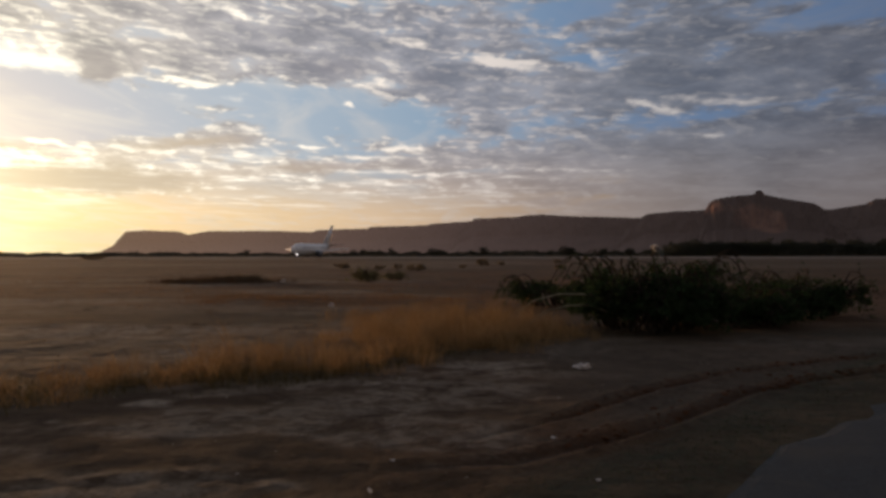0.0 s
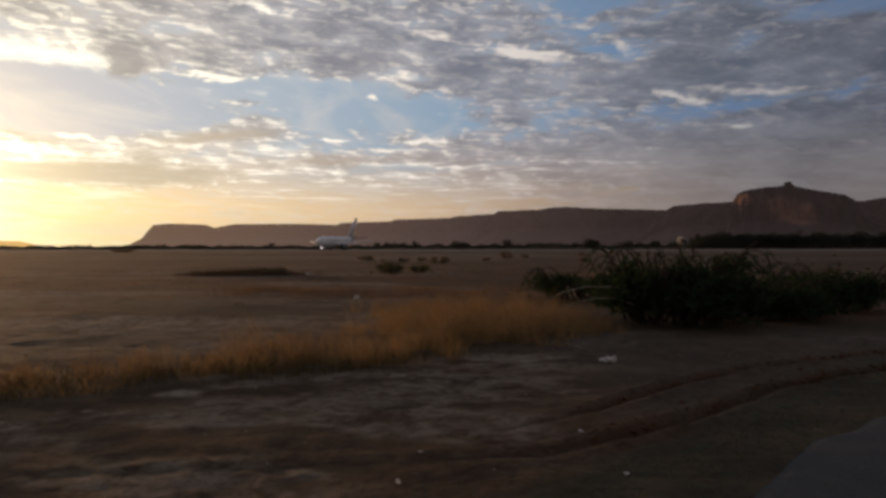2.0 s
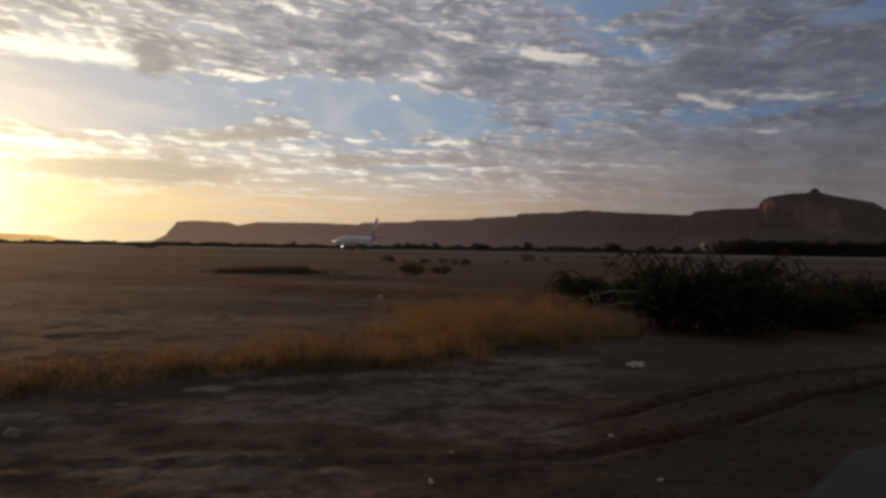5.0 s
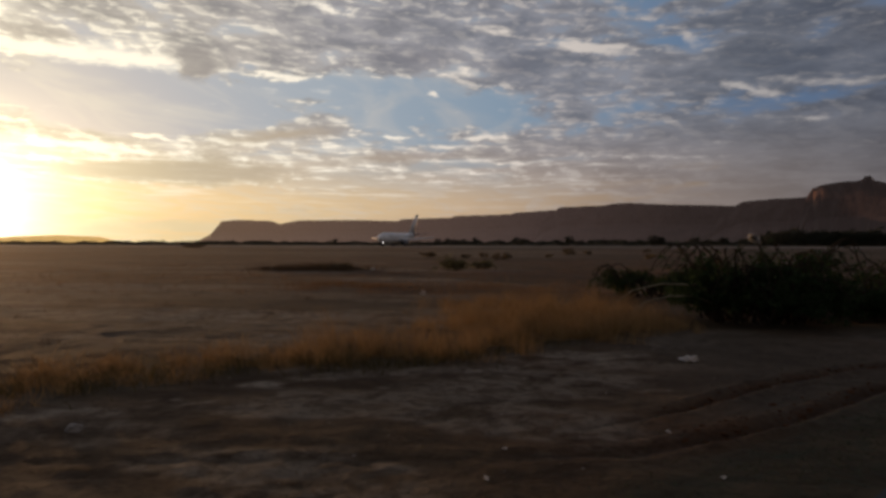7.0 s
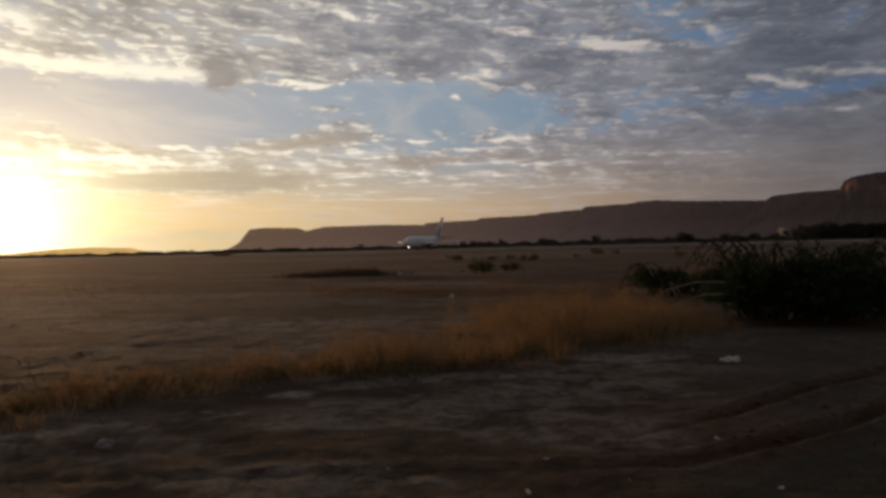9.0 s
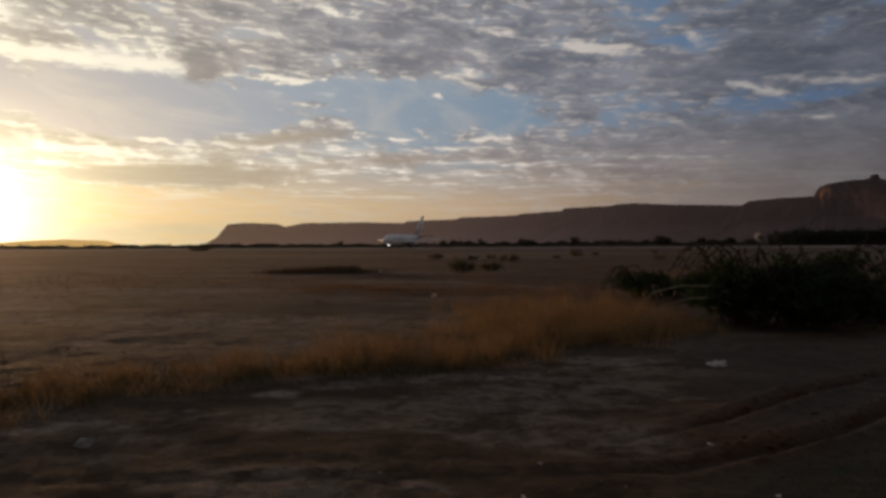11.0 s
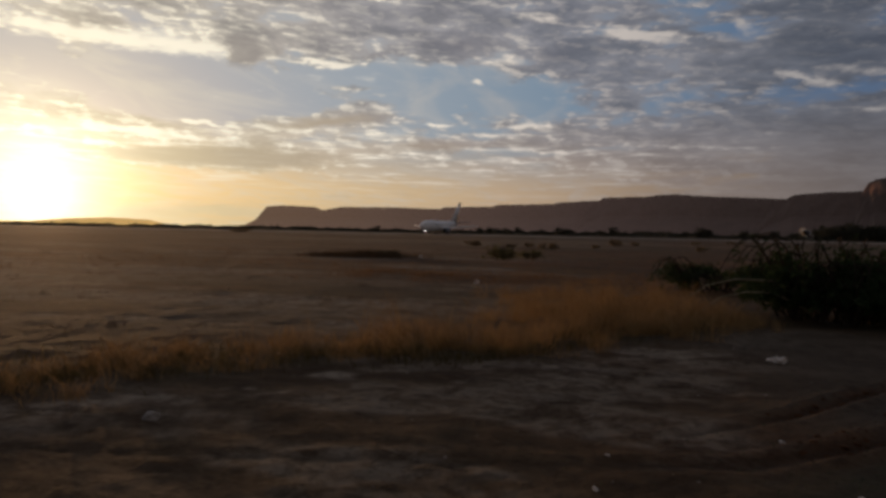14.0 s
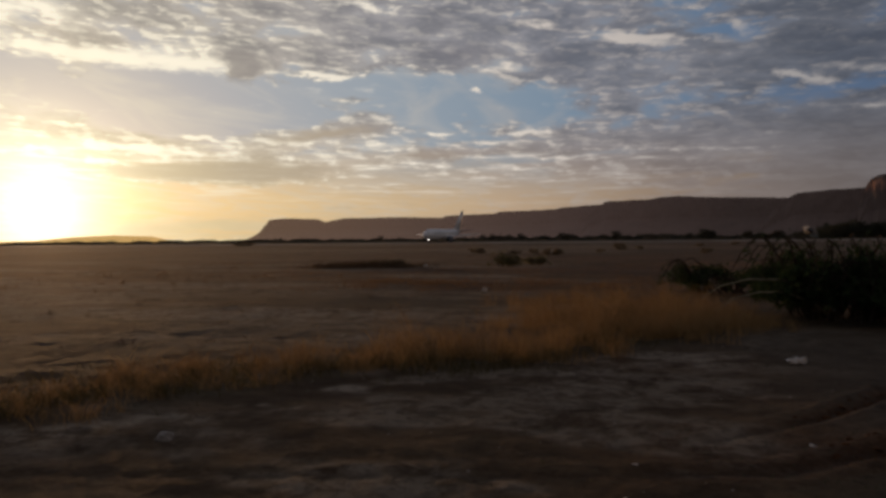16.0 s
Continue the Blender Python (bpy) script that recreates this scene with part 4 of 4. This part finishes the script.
def build_dead_limb():
    rng = np.random.default_rng(3)
    ob = thing("dead_branch", "bleached dead branches arching out of the bush", "branch")
    for pts in ([(4.1, 14.6, 0.02), (3.7, 14.4, 0.45), (3.0, 13.8, 0.78), (2.25, 13.3, 0.82), (1.75, 13.2, 0.70), (1.45, 13.15, 0.50)],
                [(4.0, 14.3, 0.02), (3.5, 14.0, 0.36), (2.9, 13.5, 0.58), (2.4, 13.2, 0.60), (1.95, 13.05, 0.50), (1.65, 12.98, 0.28)]):
        part("limb", tube(([], []), pts, np.linspace(0.030, 0.007, len(pts)), 7), "dead_wood", ob)


build_dead_limb()

SMALL = build_bush(53, 0.9, 0.7, 0.75, 16, 800, "small dusty desert shrub on bare ground", 0.05, "scattered small shrubs", "dusty_leaf")
SMALL.matrix_world = pose(-2.6, 63.4, 0, 0, 0, 0) @ Matrix.Diagonal((0.95, 0.95, 1.0, 1))
for x, y, s, sz in ((-4.8, 74, 0.7, 0.7), (-6.3, 69, 0.8, 0.6), (-11.0, 74, 1.2, 0.8), (5.2, 90, 1.1, 1.3), (8.0, 96, 0.8, 0.7), (-11.2, 38.8, 1.3, 0.6),
                    (12, 70, 0.9, 0.7), (-96, 190, 2.6, 1.7), (-101, 195, 2.2, 1.3), (20, 120, 1.0, 0.8), (30, 140, 1.3, 0.9), (2.2, 76, 0.7, 0.5), (14, 52, 0.8, 0.6)):
    o = copy_thing(SMALL, pose(x, y, on_ground(x, y, -0.02), 0, 0, x * 37))
    o.scale = (s * 0.75, s * 0.75, sz * 1.1)


olive_shrub = build_bush(59, 0.75, 0.6, 0.95, 16, 800, "thin olive shrub standing on the bare plain", 0.05, "scattered small shrubs", "olive_leaf")
olive_shrub.matrix_world = pose(-4.4, 39, on_ground(-4.4, 39, -0.02))
low_olive = copy_thing(olive_shrub, pose(-2.9, 42, on_ground(-2.9, 42, -0.02), 0, 0, 140))
low_olive.scale = (0.9, 0.9, 0.7)


def build_tree(seed, height, spread):
    rng = np.random.default_rng(seed)
    ob = thing("tree", "dark green tree beyond the runway", "tree", "trees beyond the runway")
    wood, spots = ([], []), []
    fork = height * rng.uniform(0.2, 0.32)
    tube(wood, [(0, 0, -0.2), (0.1, 0, fork * 0.5), (0, 0.1, fork)], (0.24, 0.19, 0.16), 7)
    for i in range(9):
        a = i * 2.4 + rng.uniform(0, 1)
        up = rng.uniform(0.35, 0.9)
        tip = (math.sin(a) * spread * rng.uniform(0.4, 0.85), math.cos(a) * spread * rng.uniform(0.4, 0.85), fork + (height - fork) * up)
        mid = tuple((q + r) / 2 + rng.normal(0, 0.2) for q, r in zip((0, 0, fork), tip))
        tube(wood, [(0, 0, fork * 0.95), mid, tip], (0.12, 0.08, 0.03), 5)
        for m in range(5):
            spots.append(np.array(tip) * rng.uniform(0.75, 1.0) + rng.normal(0, 1, 3) * (spread * 0.22, spread * 0.22, height * 0.09))
    spots = np.array(spots)
    c = spots[rng.integers(0, len(spots), 1500)] + rng.normal(0, 1, (1500, 3)) * (0.5, 0.5, 0.35)
    c[:, 2] = np.clip(c[:, 2], 0.35, height)
    part("trunk", wood, "bark", ob, "forked trunk", True)
    part("crown", leaves(c, 0.20, rng, 1.3), "far_leaf", ob, "uneven dark crown", False)
    return ob


TREES = [build_tree(100 + i, h, s) for i, (h, s) in enumerate(((8.5, 3.4), (7.4, 3.8), (9.2, 3.0), (6.6, 3.2)))]
rt = random.Random(8)
first = [False] * 4


def plant(x, y, scale, kind):
    m = pose(x, y, 0, 0, 0, rt.uniform(0, 360))
    if not first[kind]:
        first[kind] = True
        TREES[kind].matrix_world = m
        o = TREES[kind]
    else:
        o = copy_thing(TREES[kind], m)
    o.scale = (scale * rt.uniform(0.95, 1.25), scale * rt.uniform(0.95, 1.25), scale)


for i in range(95):
    a = rt.uniform(17.9, 36.0) if i < 75 else rt.uniform(36, 52)
    y = rt.uniform(400, 430)
    plant(math.tan(radians(a)) * y, y, rt.uniform(0.85, 1.2), i % 4)
for i in range(70):
    a = rt.uniform(-8.0, 17.5)
    y = rt.uniform(400, 440)
    plant(math.tan(radians(a)) * y, y, rt.uniform(0.32, 0.55), i % 4)
for i in range(80):
    a = rt.uniform(-45.0, -7.0)
    y = rt.uniform(430, 520)
    plant(math.tan(radians(a)) * y, y, rt.uniform(0.20, 0.40), i % 4)
for a, s in ((10.05, 0.78), (3.4, 0.72), (13.2, 0.62), (15.2, 0.62), (-0.9, 0.62), (-16.0, 0.5), (10.6, 0.66)):
    plant(math.tan(radians(a)) * 395, 395, s, 1)


def build_scrub():
    """Undergrowth along the far edge of the runway."""
    rng = np.random.default_rng(77)
    a = np.radians(rng.uniform(-46, 50, 46000))
    y = rng.uniform(395, 500, len(a))
    deg = np.degrees(a)
    h = np.where(deg > 17.9, 6.5, np.where(deg > -7, 2.6, 1.7)) * (0.55 + 0.9 * vnoise(deg * 1.7 + 60, deg * 0 + 4))
    c = np.stack([np.tan(a) * y, y, h * rng.uniform(0, 1, len(a)) ** 0.8 + 0.1], 1)
    b = np.radians(rng.uniform(17.7, 44, 34000))
    yb = rng.uniform(396, 425, len(b))
    hb = 8.6 * (0.72 + 0.5 * vnoise(np.degrees(b) * 2.3, b * 0 + 9)) * smooth(np.degrees(b), 17.6, 18.6)
    c = np.concatenate([c, np.stack([np.tan(b) * yb, yb, hb * rng.uniform(0, 1, len(b)) + 0.1], 1)])
    v, f = leaves(c, 0.42, rng, 1.3)
    tagged(new("scrub", mesh_of("scrub", v, f, "far_leaf")), "dark undergrowth behind the runway", "scrub", kind="stuff")


build_scrub()


def build_smoke():
    rng = np.random.default_rng(12)
    v, f = [], []
    x0, y0 = math.tan(radians(17.75)) * 392, 392.0
    for i in range(60):
        t = rng.uniform(0, 1) ** 0.8
        s = blob_shape(0.5 + 1.1 * t, 0.6 + 1.0 * t, 0.6 + 0.8 * t, i * 1.3, 0.5, 1)
        dx, dz = -3.4 * t + rng.normal(0, 0.6 + 0.8 * t), 0.1 + 4.6 * t + rng.normal(0, 0.4)
        b = len(v)
        v += [(x + x0 + dx, y + y0 + rng.normal(0, 0.2), z + max(dz, 0)) for x, y, z in s[0]]
        f += [tuple(q + b for q in face) for face in s[1]]
    tagged(new("smoke", mesh_of("smoke", v, f, "smoke", True)), "small drift of white smoke before the trees", "smoke", kind="stuff")


build_smoke()


# ---- grass ----
def blades(name, roots, height, width, lean, mat, label, seed, category="grass"):
    """Bent, tapered blades as one mesh."""
    rng = np.random.default_rng(seed)
    n = len(roots)
    x, y = roots[:, 0], roots[:, 1]
    z = ground_height(x, y) - 0.02
    a = rng.uniform(0, 2 * np.pi, n)
    h = height * rng.uniform(0.45, 1.15, n)
    wind = 0.30 * (fractal(x * 0.7 + 31, y * 0.7) - 0.5)
    b = rng.uniform(0.05, 1.0, n) * lean * h
    dx, dy = np.sin(a) * b + wind * h * 2, np.cos(a) * b
    sx, sy = np.cos(a + rng.uniform(-1, 1, n)) * width, np.sin(a + rng.uniform(-1, 1, n)) * width
    lev = []
    for t, w in ((0, 1.0), (0.45, 0.85), (0.8, 0.5), (1.0, 0.06)):
        cx, cy, cz = x + dx * t ** 2, y + dy * t ** 2, z + h * (t - 0.18 * t ** 3)
        lev += [np.stack([cx - sx * w, cy - sy * w, cz], 1), np.stack([cx + sx * w, cy + sy * w, cz], 1)]
    v = np.stack(lev, 1).reshape(-1, 3)
    o = np.arange(n)[:, None] * 8
    f = np.concatenate([o + np.array([[0, 1, 3, 2]]), o + np.array([[2, 3, 5, 4]]), o + np.array([[4, 5, 7, 6]])], 0)
    ob = new(name, mesh_of(name, v.tolist(), f.tolist(), mat))
    return tagged(ob, label, category, kind="stuff")


def clumped(rng, n, x0, x1, y0, y1, keep):
    """Random places in a rectangle, kept where keep(x, y) says so, drawn together into tufts."""
    x, y = rng.uniform(x0, x1, n), rng.uniform(y0, y1, n)
    p = keep(x, y)
    sel = rng.uniform(0, 1, n) < p
    return np.stack([x[sel], y[sel]], 1)


def build_grass():
    rng = np.random.default_rng(21)

    def tufts(n, x0, x1, y0, y1, keep, per, spread):
        """Blade roots gathered into tufts, with each tuft's own vigour."""
        c = clumped(rng, n, x0, x1, y0, y1, keep)
        vig = 0.26 + 0.80 * rng.uniform(0, 1, len(c)) ** 1.5 + 1.1 * (fractal(c[:, 0] * 0.9 + 3, c[:, 1] * 0.9) - 0.5)
        count = rng.integers(per // 2, per * 3 // 2, len(c))
        roots = np.repeat(c, count, 0) + rng.normal(0, spread, (count.sum(), 2))
        return roots, np.repeat(vig, count)

    def edge(x, y):
        return side_of_grass(x, y) + (fractal(x * 0.7 + 20, y * 0.7) - 0.5) * 2.0 + (fractal(x * 2.5, y * 2.5 + 20) - 0.5) * 0.7

    def front(x, y):
        s = edge(x, y)
        depth = np.interp(x, (-9, -4.5, -3.0, -1.5, 0.0, 2.0, 3.0), (1.6, 1.9, 2.2, 2.6, 2.8, 2.2, 1.4))
        return smooth(s, -0.5, 0.7) * smooth(depth - s, -0.7, 1.1) * smooth(-x, -3.4, -2.2) * (0.05 + 0.30 * smooth(-x, 2.6, 3.6) + 0.65 * smooth(fractal(x * 1.3, y * 1.3 + 9), 0.42, 0.56))

    def rear(x, y):
        s = (fractal(x * 0.6 + 60, y * 0.6) - 0.5) * 1.8
        return smooth(x + s, -2.6, -1.2) * smooth(-x - s, -2.9, -1.6) * smooth(y + s, 12.0, 13.2) * smooth(-y - s, -18.5, -15.5) * (0.08 + 0.92 * smooth(fractal(x * 1.1 + 7, y * 1.1), 0.41, 0.57))

    r, vig = tufts(9500, -9.5, 3.6, 3.5, 16, front, 26, 0.07)
    h = np.interp(r[:, 0], (-9, -5, -4.0, -2.9, -2.0, 0.0, 2.5), (0.28, 0.34, 0.42, 0.64, 0.72, 0.62, 0.50)) * vig
    h = h * np.where(rng.uniform(0, 1, len(h)) < 0.07, 1.35, 1.0)
    blades("dry_grass", r, h, 0.0024, 1.35, "straw", "tall dry golden grass in a ragged band", 1)
    r, vig = tufts(3200, -3.5, 3.6, 11, 19.5, rear, 24, 0.09)
    blades("rear_dry_grass", r, 0.66 * vig * np.where(rng.uniform(0, 1, len(vig)) < 0.07, 1.35, 1.0), 0.0030, 1.35, "straw", "tall dry tan grass beside the thorn bush", 6)

    def green(x, y):
        s = side_of_grass(x, y) + (fractal(x * 0.8 + 20, y * 0.8) - 0.5) * 1.4
        return (np.exp(-((s - 0.35) / 0.55) ** 2) + 0.35 * smooth(s, 0.2, 0.8) * smooth(-s, -3.0, -1.8)) * smooth(-x, -2.6, 0.5) * smooth(fractal(x * 2.1 + 4, y * 2.1), 0.4, 0.6)

    r = clumped(rng, 90000, -9, 3, 4, 16, green)
    blades("low_weeds", r, 0.21, 0.004, 1.4, "olive", "low olive-brown weeds at the foot of the dry grass", 2, "weeds")

    def verge(x, y):
        q = (y - x) - 3.1
        return np.exp(-((q - 0.28) / 0.55) ** 2) * (0.15 + 0.85 * smooth(fractal(x * 1.7 + 8, y * 1.7), 0.36, 0.6)) + 0.10 * smooth(q, 0.2, 0.6) * smooth(-q, -4.5, -1.0)

    r = clumped(rng, 130000, -4, 9, 2, 12, verge)
    blades("verge_weeds", r, 0.05, 0.004, 1.3, "weed", "sparse low weeds along the road edge", 3, "weeds")

    def field(x, y):
        s = side_of_grass(x, y)
        return smooth(s, 1.5, 3.5) * smooth(fractal(x * 0.10 + 90, y * 0.22 + 8), 0.45, 0.56) * 0.9 / (1 + (y / 30) ** 1.3)

    r, vig = tufts(9000, -45, 14, 9, 75, field, 14, 0.12)
    blades("stubble", r, 0.09 * vig, 0.006, 1.3, "stubble", "patches of low brown stubble over the plain", 4, "stubble")

    def litterfall(x, y):
        q = (y - x) - 3.1
        return smooth(q, 0.3, 1.0) * smooth(-side_of_grass(x, y), -0.3, 0.6) * smooth(fractal(x * 0.9 + 33, y * 1.8), 0.44, 0.60)

    r, vig = tufts(2600, -8, 9, 3.5, 13, litterfall, 9, 0.08)
    blades("trodden_stubble", r, 0.05 * vig, 0.004, 2.2, "stubble", "trodden dry stalks on the bare soil", 7, "stubble")

    def far(x, y):
        lumps = 0.10 + 0.90 * smooth(fractal(x * 0.8 + 17, y * 0.8), 0.40, 0.58)
        return lumps * (np.exp(-(((x + 6.8) / 2.4) ** 2 + ((y - 25) / 2.6) ** 2)) + 0.8 * np.exp(-(((x + 1) / 4) ** 2 + ((y - 23.5) / 3.5) ** 2)) + 0.07 * smooth(y, 18, 24))

    r, vig = tufts(16000, -26, 10, 18, 44, far, 14, 0.30)
    blades("far_dry_grass", r, 0.22 * vig, 0.006, 1.3, "pale_straw", "thin dry grass further out on the plain", 5)

    def dark_patch(x, y):
        s = (fractal(x * 0.9 + 2, y * 0.9) - 0.5) * 1.2
        return np.exp(-(np.abs((x + 12.2) / (2.4 + s)) ** 3 + ((y - 38.6) / (1.5 + s)) ** 2))

    r, vig = tufts(2600, -18, -7, 35, 43, dark_patch, 22, 0.22)
    blades("brown_scrub", r, 0.55 * vig, 0.007, 1.3, "stubble", "low dark brown scrub in one wide patch", 8, "scrub")


build_grass()


# ---- small things on the ground ----
def build_bag(x, y, sx, sy, sz, seed, label):
    ob = new("plastic_bag", mesh_of("plastic_bag", *blob_shape(sx, sy, sz, seed, 0.9, 3), "plastic", False))
    ob.matrix_world = pose(x, y, on_ground(x, y, -0.01), 0, 0, seed * 40)
    tagged(ob, label, "litter", "litter on the plain")


build_bag(1.95, 9.6, 0.12, 0.07, 0.055, 1.0, "crumpled white plastic bag lying on bare soil")
build_bag(-3.42, 21.0, 0.09, 0.07, 0.10, 2.0, "crumpled white plastic bag behind the dry grass")
build_bag(-9.0, 38.6, 0.12, 0.10, 0.13, 3.0, "crumpled white plastic bag beside low shrubs")
build_bag(-0.38, 5.25, 0.022, 0.015, 0.012, 4.0, "small scrap of white plastic on the track")
build_bag(-0.49, 4.61, 0.015, 0.03, 0.018, 5.0, "small scrap of white plastic on the soil")
build_bag(1.09, 4.83, 0.025, 0.018, 0.014, 6.0, "torn scrap of white plastic near the road edge")
build_bag(0.95, 5.94, 0.03, 0.02, 0.015, 7.0, "small scrap of white plastic on red soil")
build_bag(-4.2, 8.3, 0.03, 0.02, 0.02, 8.0, "small scrap of white plastic before the grass")
rk = new("rock", mesh_of("rock", *blob_shape(0.062, 0.05, 0.065, 9.0, 0.4, 3), "stone", False))
rk.matrix_world = pose(-4.0, 5.36, on_ground(-4.0, 5.36, -0.015), 0, 0, 20)
tagged(rk, "pale grey stone lying on the dusty ground", "stone")


def build_pebbles():
    rng = np.random.default_rng(31)
    v, f = [], []
    base = [blob_shape(1, 0.8, 0.6, q, 0.5, 1) for q in (1.0, 2.0, 3.0)]
    n = 420
    x, y = rng.uniform(-7, 9, n), 3.2 + rng.uniform(0, 1, n) ** 1.5 * 9
    keep = (y - x) > 3.2
    for i in np.nonzero(keep)[0]:
        s = 0.005 + 0.016 * rng.uniform(0, 1) ** 4
        bv, bf = base[i % 3]
        z = on_ground(x[i], y[i], -0.004)
        b = len(v)
        v += [(p[0] * s + x[i], p[1] * s + y[i], p[2] * s + z) for p in bv]
        f += [tuple(q + b for q in face) for face in bf]
    tagged(new("pebbles", mesh_of("pebbles", v, f, "pebble")), "scattered small pebbles on dusty soil", "pebbles", kind="stuff")


build_pebbles()


def build_clods():
    """Crumbled red-brown earth thrown up along the wheel ruts."""
    rng = np.random.default_rng(47)
    v, f = [], []
    base = [blob_shape(1, 0.85, 0.7, q, 0.6, 1) for q in (4.0, 5.0, 6.0)]
    for line, count, off in ((TRACK_NEAR, 520, 0.13), (TRACK_FAR, 300, 0.08)):
        lx, ly = (np.array(q, float) for q in zip(*line))
        for i in range(count):
            x = rng.uniform(1.0, 9.0)
            y = float(np.interp(x, lx, ly)) + off * 0.6 + rng.normal(0, off)
            r = 0.008 + 0.034 * rng.uniform(0, 1) ** 3
            z = on_ground(x, y, -0.3 * r)
            b = len(v)
            bv, bf = base[i % 3]
            v += [(p[0] * r + x, p[1] * r + y, p[2] * r + z) for p in bv]
            f += [tuple(q + b for q in face) for face in bf]
    tagged(new("soil_clods", mesh_of("soil_clods", v, f, "clod")), "crumbled red-brown clods along the wheel ruts", "soil clods", kind="stuff")


build_clods()
